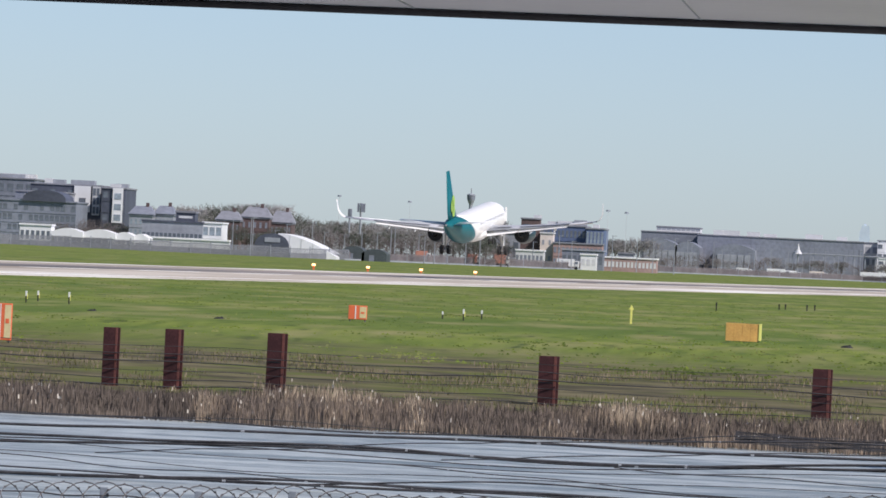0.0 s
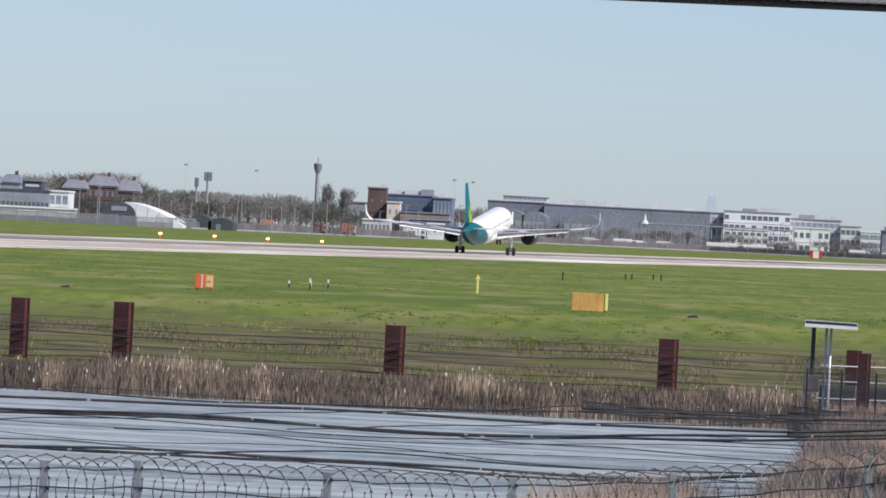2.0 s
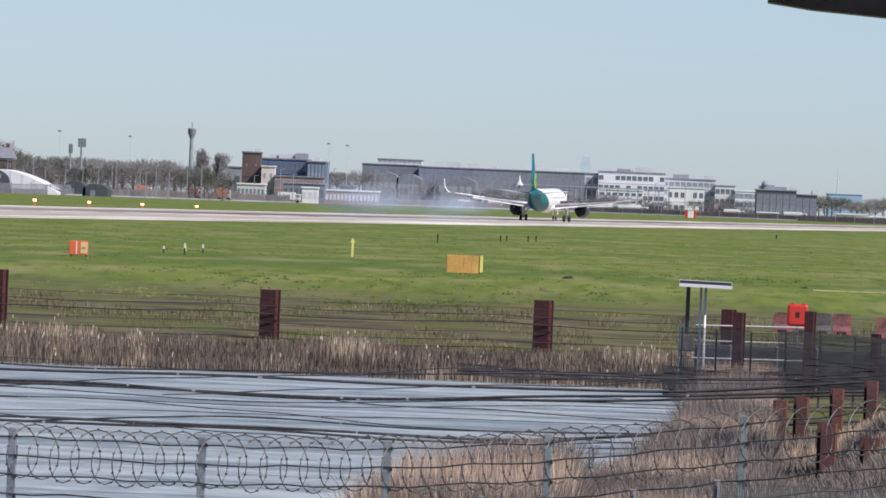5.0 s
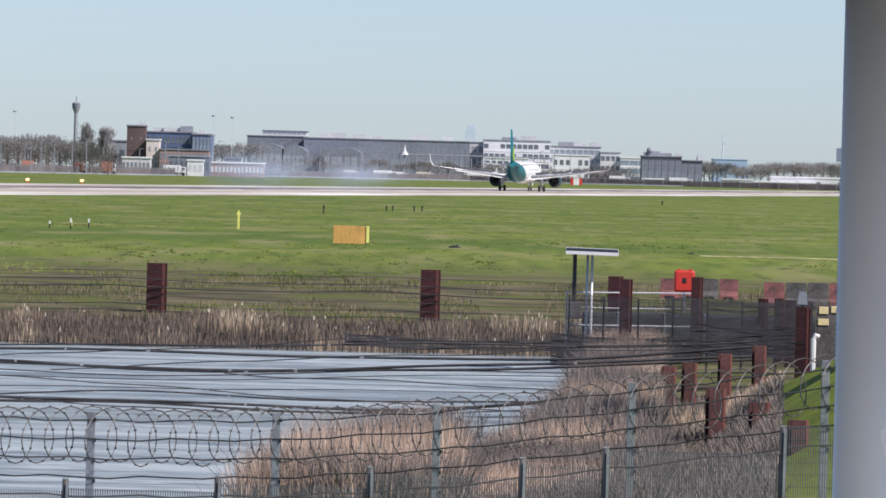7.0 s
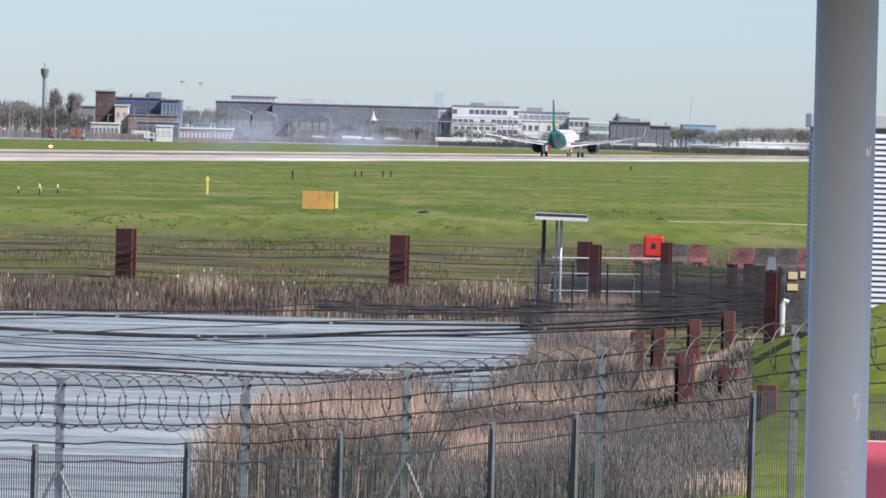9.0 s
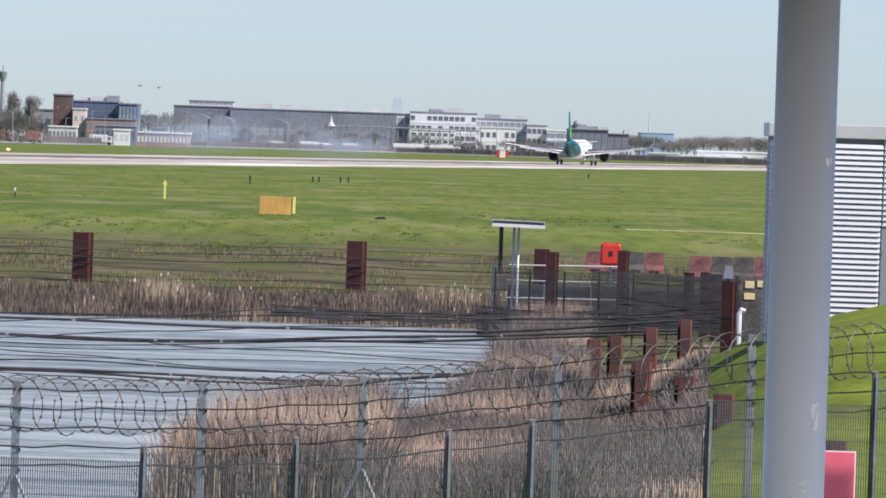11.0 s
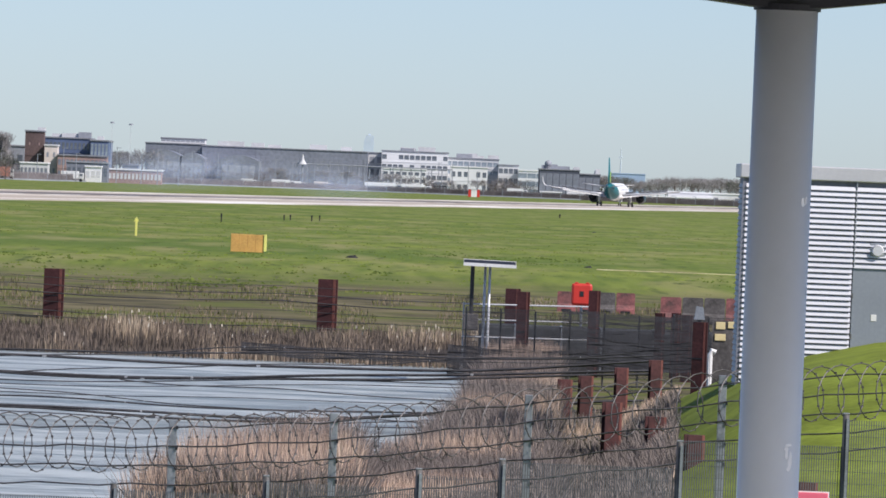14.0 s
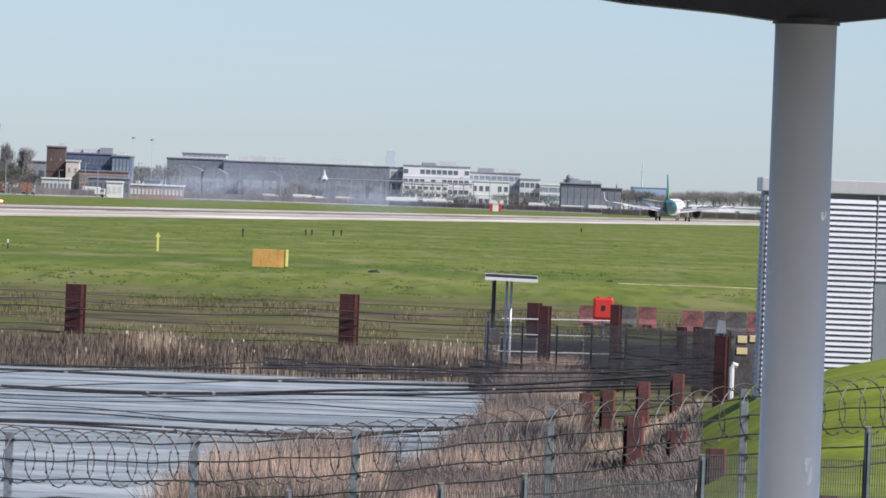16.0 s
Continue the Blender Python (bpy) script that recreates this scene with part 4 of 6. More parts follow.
# ---- things on the airfield ----
def field_things():
    # orange and red boards with a pale face
    for a0, a1, top, d in ((-4.443, -4.306, -0.434, 372), (-7.10, -6.965, -0.548, 298)):
        x0, x1 = ax(a0, d), ax(a1, d)
        w = x1 - x0
        zt = hz(top, d)
        zb = ground_z(x0, d)
        b = thing("airfield_sign", pose(x0, d, zb), "orange-red box sign with pale end panel on grass", "sign", "orange-red signs")
        h = zt - zb
        part("body", one_box(0, w, -0.15, 0.15, 0.12, h, 0.02), M_orangered, b)
        part("pale_panel", one_box(w * 0.62, w * 0.98, -0.158, -0.15, 0.2, h - 0.06), M_cream, b, "pale panel")
        part("mark_bar", one_box(w * 0.68, w * 0.88, -0.164, -0.158, h * 0.5, h * 0.62), M_orangered, b)
        part("grey_strip", one_box(w * 0.36, w * 0.42, -0.158, -0.15, 0.14, h - 0.02), M_white, b)
        for dx in (0.08, w - 0.08):
            part("foot", one_box(dx - 0.03, dx + 0.03, -0.1, 0.1, 0, 0.12), M_darkpost, b)
    d = 368.0
    x0, x1 = ax(-1.608, d), ax(-1.34, d)
    zb, zt = ground_z(x0, d), hz(-0.427, d)
    b = thing("orange_sign", pose(x0, d, zb), "weathered orange box sign with paler end on grass", "sign")
    w, h = x1 - x0, zt - zb
    for k in range(4):
        part("panel", one_box(w * (k * 0.23) + 0.002, w * ((k + 1) * 0.23) - 0.002, -0.12, 0.12, 0.02, h - 0.004 * k, 0.012), M_orange, b)
    part("end_panel", one_box(w * 0.925, w, -0.16, 0.3, 0.08, h + 0.005, 0.01), M_yellow, b, "paler yellow end panel")
    for dx in (0.15, w / 2, w - 0.15):
        part("foot", one_box(dx - 0.03, dx + 0.03, -0.08, 0.08, 0, 0.1), M_darkpost, b)
    # yellow arrow post
    d = 424.0
    x, h = ax(-2.322, d), hz(-0.333, d)
    b = thing("yellow_marker_post", pose(x, d, 0), "tall yellow marker post with pointed head", "marker")
    part("post", one_box(-0.06, 0.06, -0.05, 0.05, 0, h - 0.18, 0.01), M_yellow, b)
    bm = bmesh.new()
    loft(bm, [[(-0.14, yy, h - 0.24), (0.14, yy, h - 0.24), (0.02, yy, h), (-0.02, yy, h)] for yy in (-0.03, 0.03)])
    part("head", bm, M_yellow, b)

    # slim marker posts: bearing, top, base, dark or yellow-green
    for a, top, bot, kind in ((-3.737, -0.448, -0.499, 1), (-3.58, -0.423, -0.504, 2), (-3.444, -0.425, -0.493, 1), (-6.865, -0.446, -0.526, 2), (-6.776, -0.440, -0.515, 2), (-6.543, -0.439, -0.524, 2),
                             (-1.686, -0.279, -0.343, 0), (-1.215, -0.270, -0.312, 0), (-1.168, -0.268, -0.310, 0), (-1.007, -0.266, -0.310, 0), (-0.948, -0.264, -0.306, 0), (0.854, -0.182, -0.211, 0)):
        d = min(1100, max(380, EYE / math.tan(radians(-bot))))
        zt = hz(top, d) - ground_z(ax(a, d), d)
        b = thing("marker_post", pose(ax(a, d), d, ground_z(ax(a, d), d)), "slim black airfield marker post" if kind == 0 else "slim white and black airfield marker post", "marker", "marker posts on the grass")
        w = d * 2.2 / 13500
        part("stem", one_box(-w * 0.5, w * 0.5, -w * 0.5, w * 0.5, 0, zt * 0.6), M_black, b)
        part("head", one_box(-w * 0.7, w * 0.7, -w * 0.7, w * 0.7, zt * 0.6, zt, w * 0.15), M_black if kind == 0 else M_white, b)
        if kind == 2:
            part("fin", one_box(w * 0.7, w * 1.3, -0.02, 0.02, zt * 0.35, zt * 0.8), M_yellow, b)
    # low black covers
    for a, e, wd in ((-0.695, -0.55, 0.085), (1.081, -0.553, 0.06), (-5.413, -0.563, 0.085), (-6.368, -0.554, 0.08), (1.114, -0.31, 0.03)):
        d = min(700, EYE / math.tan(radians(-e)))
        w = d * math.tan(radians(wd)) / 2
        b = thing("drain_cover", pose(ax(a, d), d, ground_z(ax(a, d), d)), "low black rubber cover lying in the grass", "cover", "low covers in the grass")
        bm = bmesh.new()
        bmesh.ops.create_icosphere(bm, subdivisions=2, radius=1)
        for v in bm.verts:
            v.co = Vector((v.co.x * w * (1 + 0.2 * math.sin(v.co.y * 5)), v.co.y * w * 0.5, max(-0.1, v.co.z * w * 0.42)))
        part("cover", bm, M_black, b)
        part("lug", one_box(w * 0.3, w * 0.7, -w * 0.3, w * 0.1, 0, w * 0.5, 0.02), M_black, b)
    # thin pale path edge in the grass
    d = 356.0
    bm = one_box(ax(1.145, d), ax(2.5, d), d - 0.45, d + 0.45, ground_z(5, d) - 0.1, ground_z(5, d) + 0.045)
    tagged(part("path_strip", bm, mat("straw_strip", (0.50, 0.44, 0.26), 0.9, 0, 0.4, 0.5, 8, 0.3, coord="World")), "thin straw-coloured strip in the grass", "path", kind="structure")
    # runway edge lights, lit amber
    lamp = glow("amber_light", (1.0, 0.50, 0.22), 4)
    for a in (-4.312, -3.913, -3.505, -4.72):
        s = math.tan(radians(a))
        d = (-177.9 + 44 / math.cos(HEAD) * -1) / (s - 0.118)
        b = thing("runway_light", pose(ax(a, d), d, 0), "lit amber runway light unit beside the runway", "runway light", "amber lights")
        z = hz(-0.138, d)
        part("stand", one_box(-0.12, 0.12, -0.2, 0.2, 0, max(0.3, z - 0.25)), M_orangered, b)
        part("lens", one_box(-0.27, 0.27, -0.3, 0.1, max(0.3, z - 0.25), max(0.3, z - 0.25) + 0.32, 0.1), lamp, b, "glowing amber lens")
    # red and white hut by the far fence
    d = 2550.0
    b = thing("striped_hut", pose(ax(0.16, d), d, 0), "red and white striped airfield hut", "hut")
    w = ax(0.247, d) - ax(0.16, d)
    h = hz(-0.022, d)
    for k, m_ in enumerate((M_red, M_white, M_white, M_red)):
        part("panel", one_box(w * k / 4, w * (k + 1) / 4 - 0.02, -1, 1.5, 0, h, 0.05), m_, b)
    part("roof", one_box(-0.1, w + 0.1, -1.1, 1.6, h, h + 0.15), M_fascia, b)


field_things()


# ---- airliner ----
def airliner():
    """Twin-jet: nose towards +y, right wing +x, wheels on z = 0, origin between the main wheels."""
    pl = thing("airliner", pose(0, 0, 0), "white twin-jet airliner with teal rear fuselage and tail", "airplane")
    body = mat("airliner_white", (0.86, 0.86, 0.84), 0.3, 0, 0.04, 0.4, 10, 0)
    teal = mat("airliner_teal", (0.004, 0.125, 0.145), 0.4, 0, 0.08, 0.4, 10, 0, spec=0.3)
    green = mat("lime_green", (0.32, 0.52, 0.04), 0.35, 0, 0.05, 0.5, 10, 0)
    grey = mat("wing_grey", (0.62, 0.63, 0.65), 0.4, 0.1, 0.08, 0.4, 10, 0)
    dark = mat("engine_dark", (0.02, 0.022, 0.025), 0.45, 0.4, 0.2, 1, 10, 0)
    spoiler_grey = mat("spoiler_grey", (0.24, 0.25, 0.265), 0.45, 0.1, 0.1, 0.5, 10, 0)
    tyre = mat("tyre_rubber", (0.018, 0.018, 0.018), 0.8, 0, 0.2, 2, 10, 0)
    metal = mat("bare_metal", (0.5, 0.5, 0.5), 0.35, 0.8, 0.1, 1, 10, 0)
    CZ = 3.72

    def ring(y, r, zc, n=36, squash=1.0):
        return [(r * math.cos(2 * math.pi * k / n), y, zc + r * squash * math.sin(2 * math.pi * k / n)) for k in range(n)]
    prof = [(17.7, 0.05, -0.45), (17.3, 0.55, -0.42), (16.5, 1.05, -0.30), (15.3, 1.5, -0.15), (13.6, 1.85, -0.04), (12.0, 1.975, 0), (2, 1.975, 0), (-7.0, 1.975, 0)]
    aft = [(-8.6, 1.96, 0.02), (-10.5, 1.84, 0.14), (-12.5, 1.62, 0.34), (-14.5, 1.32, 0.60), (-16.5, 0.97, 0.88), (-18.3, 0.58, 1.10), (-19.5, 0.30, 1.22), (-19.86, 0.16, 1.25)]
    shape = sorted(set(prof + aft))

    def at(y, k, n=36, grow=1.0):
        rr, dz = lerp_table([(p[0], p[1]) for p in shape], y) * grow, lerp_table([(p[0], p[2]) for p in shape], y)
        return (rr * math.cos(2 * math.pi * k / n), y, CZ + dz + rr * math.sin(2 * math.pi * k / n))

    def seam(k):
        return -10.2 - 3.4 * math.sin(2 * math.pi * k / 36)
    front = [ring(y, r, CZ + dz) for y, r, dz in prof if y > -6]
    front += [[at(-6 + (seam(k) + 6) * u, k) for k in range(36)] for u in (0.02, 0.35, 0.7, 1.0)]
    part("fuselage", loft(bmesh.new(), front), body, pl, "white fuselage", True)
    bm = loft(bmesh.new(), [[at(seam(k) + (-19.86 - seam(k)) * u, k, 36, 1.002) for k in range(36)] for u in (0, 0.12, 0.25, 0.4, 0.55, 0.7, 0.82, 0.92, 0.97, 1.0)])
    tail = part("rear_fuselage", bm, teal, pl, "teal rear fuselage", True)
    part("apu_exhaust", tube(bmesh.new(), [(0, -19.95, CZ + 1.25), (0, -19.80, CZ + 1.25)], 0.14, 12), metal, tail)
    # belly fairing
    bm = loft(bmesh.new(), [[(s * 1.75 * math.cos(a), y, CZ - 1.15 + h * math.sin(a)) for a in (2 * math.pi * k / 24 for k in range(24))] for y, s, h in ((6.5, 0.3, 0.5), (5, 0.95, 1.0), (0, 1.08, 1.15), (-3, 1.0, 1.05), (-5, 0.4, 0.6))])
    part("belly_fairing", bm, body, pl, "", True)
    # cabin windows and doors
    for s in (-1, 1):
        wn_ = bmesh.new()
        for k in range(32):
            y = 11.2 - k * 0.55
            box(wn_, s * 1.955 - 0.03, s * 1.955 + 0.03, y - 0.12, y + 0.12, CZ + 0.28, CZ + 0.62, 0.03)
        part("window_row", wn_, grey, pl)
        part("cabin_door", one_box(s * 1.9 - 0.06, s * 1.9 + 0.06, 12.78, 13.62, CZ - 0.65, CZ + 1.2, 0.03), body, pl)

    def section(x, yle, chord, z, thick):
        pts = []
        for u, t in ((0, 0), (0.04, 0.55), (0.15, 0.9), (0.35, 1.0), (0.65, 0.65), (1, 0.05), (0.65, -0.35), (0.35, -0.6), (0.12, -0.5)):
            pts.append((x, yle - chord * u, z + thick * chord * 0.5 * t))
        return pts
    W = [(1.5, 6.2, 7.2, 2.75, 0.14), (5.9, 3.9, 4.35, 3.12, 0.12), (11.5, 1.1, 2.75, 3.72, 0.11), (16.6, -1.45, 1.55, 4.40, 0.10)]

    def wing_at(x):
        return tuple(lerp_table([(w[0], w[i]) for w in W], x) for i in (1, 2, 3))
    for s in (-1, 1):
        bm = loft(bmesh.new(), [[(s * p[0], p[1], p[2]) for p in section(*w)] for w in W])
        wing = part("wing", bm, grey, pl, "light grey swept wing", True)
        # upswept tip
        bm = bmesh.new()
        rings = []
        for u in range(8):
            f = u / 7
            x = 16.6 + 0.75 * math.sin(min(f * 2.4, math.pi / 2)) + 0.18 * f
            z = 4.40 + 2.4 * f ** 1.35
            rings.append([(s * p[0], p[1], p[2]) for p in section(x, -1.45 - 1.5 * f, 1.55 - 0.95 * f, z, 0.09)])
        loft(bm, rings)
        part("sharklet", bm, body if s < 0 else grey, wing, "upswept wing tip", True)
        # slats, drooped
        bm = bmesh.new()
        for xa, xb in ((2.2, 5.0), (6.6, 15.8)):
            r = []
            for x in (xa, xb):
                y, c, z = wing_at(x)
                r.append([(s * x, y + 0.32, z - 0.26), (s * x, y + 0.30, z - 0.08), (s * x, y - 0.15, z + 0.10), (s * x, y - 0.2, z - 0.02)])
            loft(bm, r)
        part("slat", bm, metal, wing)
        # flaps, lowered
        for xa, xb in ((1.9, 5.85), (5.95, 12.6)):
            r = []
            for x in (xa, xb):
                y, c, z = wing_at(x)
                te, fc = y - c * 0.84, c * 0.20 + 0.15
                q = radians(22)
                r.append([(s * x, te, z + 0.03), (s * x, te - fc * math.cos(q), z - fc * math.sin(q)), (s * x, te - fc * math.cos(q) + 0.03, z - fc * math.sin(q) - 0.05), (s * x, te + 0.1, z - 0.18)])
            part("flap", loft(bmesh.new(), r), body, wing, "white lowered flap")
        for x in (3.9, 7.6, 10.9):
            y, c, z = wing_at(x)
            bm = loft(bmesh.new(), [[(s * (x + 0.16 * k * math.cos(a)), yy, zz + 0.22 * k * math.sin(a)) for a in (2 * math.pi * j / 8 for j in range(8))] for yy, zz, k in ((y - c * 0.4, z - 0.22, 0.3), (y - c * 0.75, z - 0.42, 1.0), (y - c * 0.95, z - 0.55, 0.8), (y - c * 1.12, z - 0.72, 0.1))])
            part("flap_fairing", bm, body, wing, "", True)
        # spoilers hinge up after touchdown
        for k, (xa, xb) in enumerate(((2.4, 4.8), (6.0, 7.75), (7.77, 9.5), (9.52, 11.2), (11.22, 12.9))):
            ya, ca, za = wing_at(xa)
            yb, cb, zb = wing_at(xb)
            hinge = Vector((s * xa, ya - ca * 0.66, za + 0.05 * ca))
            end = Vector((s * xb, yb - cb * 0.66, zb + 0.05 * cb))
            along = end - hinge
            bm = loft(bmesh.new(), [[(p.x, p.y, p.z), (p.x, p.y - 0.62, p.z - 0.02), (p.x, p.y - 0.62, p.z + 0.01), (p.x, p.y, p.z + 0.04)] for p in (Vector((0, 0, 0)), along)])
            sp = part("spoiler", bm, spoiler_grey, pl, "grey raised spoiler panel")
            SPOILERS.append((sp, hinge))
        # engine
        e = part("engine", loft(bmesh.new(), [[(s * 5.75 + r * math.cos(a), y, 2.0 + zc + r * math.sin(a)) for a in (2 * math.pi * k / 28 for k in range(28))] for y, r, zc in ((7.6, 1.02, 0), (7.5, 1.14, 0), (6.6, 1.25, 0), (5.2, 1.24, 0), (4.0, 1.12, 0.04), (3.35, 1.0, 0.06))], False), mat("nacelle_dark_teal", (0.008, 0.035, 0.042), 0.4, 0, 0.1, 0.5, 10, 0), pl, "dark teal engine nacelle", True)
        part("intake_lip", tube(bmesh.new(), [(s * 5.75 + 1.07 * math.cos(a), 7.55, 2.0 + 1.07 * math.sin(a)) for a in (2 * math.pi * k / 24 for k in range(25))], 0.07, 8), metal, e, "polished intake lip", True)
        part("fan_duct", tube(bmesh.new(), [(s * 5.75, 3.30, 2.06), (s * 5.75, 7.2, 2.0)], 0.992, 28), dark, e, "dark fan duct")
        part("core_nozzle", loft(bmesh.new(), [[(s * 5.75 + r * math.cos(a), y, 2.05 + r * math.sin(a)) for a in (2 * math.pi * k / 20 for k in range(20))] for y, r in ((4.2, 0.62), (3.2, 0.5), (2.75, 0.4))]), dark, e, "", True)
        part("exhaust_cone", loft(bmesh.new(), [[(s * 5.75 + r * math.cos(a), y, 2.05 + r * math.sin(a)) for a in (2 * math.pi * k / 16 for k in range(16))] for y, r in ((2.6, 0.28), (1.9, 0.05))]), dark, e, "", True)
        bm = loft(bmesh.new(), [[(s * 5.75 - 0.15, y, zl), (s * 5.75 + 0.15, y, zl), (s * 5.75 + 0.12, y, zh), (s * 5.75 - 0.12, y, zh)] for y, zl, zh in ((6.0, 3.05, 3.2), (3.6, 2.7, 3.25), (1.2, 2.95, 3.1))])
        part("pylon", bm, body, e)
        # tailplane
        T = [(0.5, -14.6, 3.6, CZ + 1.12, 0.10), (6.2, -17.7, 1.45, CZ + 1.75, 0.09)]
        bm = loft(bmesh.new(), [[(s * p[0], p[1], p[2]) for p in section(*w)] for w in T])
        part("tailplane", bm, body, pl, "white tailplane", True)
        # main gear
        g = part("main_gear", tube(bmesh.new(), [(s * 3.55, -0.1, 3.0), (s * 3.8, 0, 0.6)], [0.20, 0.14], 10), metal, pl, "main landing gear leg")
        LEGS.append(g)
        part("gear_door", one_box(s * 3.98 - 0.03, s * 3.98 + 0.03, -0.5, 0.5, 1.2, 2.7, 0.01), body, g)
        part("axle", tube(bmesh.new(), [(s * 3.8 - 0.6, 0, 0.58), (s * 3.8 + 0.6, 0, 0.58)], 0.09, 8), metal, g)
        part("side_stay", tube(bmesh.new(), [(s * 3.75, 0, 1.3), (s * 2.4, 0, 2.6)], 0.07, 8), metal, g)
        for dx in (-0.46, 0.46):
            bm = bmesh.new()
            loft(bm, [[(s * 3.8 + dx + xx, r * math.cos(a), 0.58 + r * math.sin(a)) for a in (2 * math.pi * k / 22 for k in range(22))] for xx, r in ((-0.2, 0.40), (-0.2, 0.5), (-0.14, 0.58), (0.14, 0.58), (0.2, 0.5), (0.2, 0.40))])
            part("wheel", bm, tyre, g, "black tyre")
    # fin with a green leaf shape
    F = [(CZ + 1.55, -12.4, 6.2, 0.5), (CZ + 3.0, -14.15, 4.9, 0.42), (CZ + 8.1, -17.8, 2.2, 0.20)]
    rings = []
    for z, y, c, t in F:
        rings.append([(t * q, y - c * u, z) for u, q in ((0, 0), (0.1, 0.4), (0.35, 0.5), (0.7, 0.3), (1, 0.02), (1, -0.02), (0.7, -0.3), (0.35, -0.5), (0.1, -0.4))])
    fin = part("fin", loft(bmesh.new(), rings), teal, pl, "teal tail fin", True)
    for s in (-1, 1):
        for c0, (dy, dz) in enumerate(((0, 0), (0.75, 0.6), (0.75, -0.55))):
            bm = bmesh.new()
            pts = []
            for k in range(20):
                a = 2 * math.pi * k / 20
                r = 0.85 * (1 + 0.12 * math.cos(2 * a))
                y, z = -16.7 + dy + r * math.cos(a), CZ + 3.4 + dz + r * math.sin(a) * 1.1
                u = (z - CZ - 1.55) / 6.2
                pts.append(bm.verts.new((s * (0.27 - 0.12 * u), y, z)))
            bm.faces.new(pts)
            part("leaf_mark", bm, green, fin, "lime green leaf shape")
    # nose gear
    g = part("nose_gear", tube(bmesh.new(), [(0, 12.7, 2.1), (0, 12.64, 0.4)], [0.12, 0.09], 8), metal, pl, "nose landing gear leg")
    for dx in (-0.25, 0.25):
        bm = loft(bmesh.new(), [[(dx + xx, 12.64 + r * math.cos(a), 0.38 + r * math.sin(a)) for a in (2 * math.pi * k / 18 for k in range(18))] for xx, r in ((-0.11, 0.26), (-0.11, 0.33), (-0.07, 0.38), (0.07, 0.38), (0.11, 0.33), (0.11, 0.26))])
        part("nose_wheel", bm, tyre, g, "black tyre")
    for s in (-1, 1):
        part("nose_gear_door", one_box(s * 0.4 - 0.02, s * 0.4 + 0.02, 12.9, 14.3, 1.1, 1.85), body, g)
    return pl


SPOILERS, LEGS = [], []
plane = airliner()


# ---- tyre smoke: thin rigid puffs that drift over the runway ----
def smoke_mat():
    m = bpy.data.materials.new("tyre_smoke")
    m.use_nodes = True
    n, l = m.node_tree.nodes, m.node_tree.links
    tr, df, mx = n.new("ShaderNodeBsdfTransparent"), n.new("ShaderNodeBsdfDiffuse"), n.new("ShaderNodeMixShader")
    tl, both = n.new("ShaderNodeBsdfTranslucent"), n.new("ShaderNodeAddShader")
    df.inputs["Color"].default_value = tl.inputs["Color"].default_value = (0.42, 0.53, 0.68, 1)
    l.new(df.outputs[0], both.inputs[0]), l.new(tl.outputs[0], both.inputs[1])
    mp, gr, ns, mu = n.new("ShaderNodeMapping"), n.new("ShaderNodeTexGradient"), n.new("ShaderNodeTexNoise"), n.new("ShaderNodeMath")
    gr.gradient_type = "SPHERICAL"
    mp.inputs["Scale"].default_value = (1, 0, 1)
    tc = n.new("ShaderNodeTexCoord").outputs["Object"]
    l.new(tc, mp.inputs[0]), l.new(mp.outputs[0], gr.inputs[0]), l.new(tc, ns.inputs[0])
    ns.inputs["Scale"].default_value, ns.inputs["Detail"].default_value = 2.2, 4
    mu.operation = "MULTIPLY"
    sq = n.new("ShaderNodeMath")
    sq.operation = "POWER"
    sq.inputs[1].default_value = 1.4
    l.new(gr.outputs["Fac"], sq.inputs[0])
    l.new(sq.outputs[0], mu.inputs[0]), l.new(ns.outputs["Fac"], mu.inputs[1])
    sc = n.new("ShaderNodeMath")
    sc.operation = "MULTIPLY"
    sc.inputs[1].default_value = SMOKE
    l.new(mu.outputs[0], sc.inputs[0])
    l.new(sc.outputs[0], mx.inputs[0])
    l.new(tr.outputs[0], mx.inputs[1]), l.new(both.outputs[0], mx.inputs[2])
    l.new(mx.outputs[0], n["Material Output"].inputs["Surface"])
    return m


SMOKE = 0.30
PUFFS = []


def smoke():
    m = smoke_mat()
    rnd = random.Random(21)
    bm = bmesh.new()
    bmesh.ops.create_icosphere(bm, subdivisions=3, radius=1)
    bmesh.ops.delete(bm, geom=[v for v in bm.verts if v.co.y > 0.02], context="VERTS")
    me = None
    for k in range(9):
        if me is None:
            ob = part("smoke_puff", bm, m, None, "", True)
            me = ob.data
        else:
            ob = new("smoke_puff", me)
        tagged(ob, "thin bluish tyre smoke puff over the runway", "smoke", "tyre smoke")
        lx, lz = rnd.uniform(6, 11), rnd.uniform(2.6, 4.6)
        ob.scale = (lx, 5, lz)
        ob.visible_shadow = False
        PUFFS.append((ob, (k % 2) * 2 - 1, (k * 5 % 9) / 8, lz, rnd.random()))


smoke()


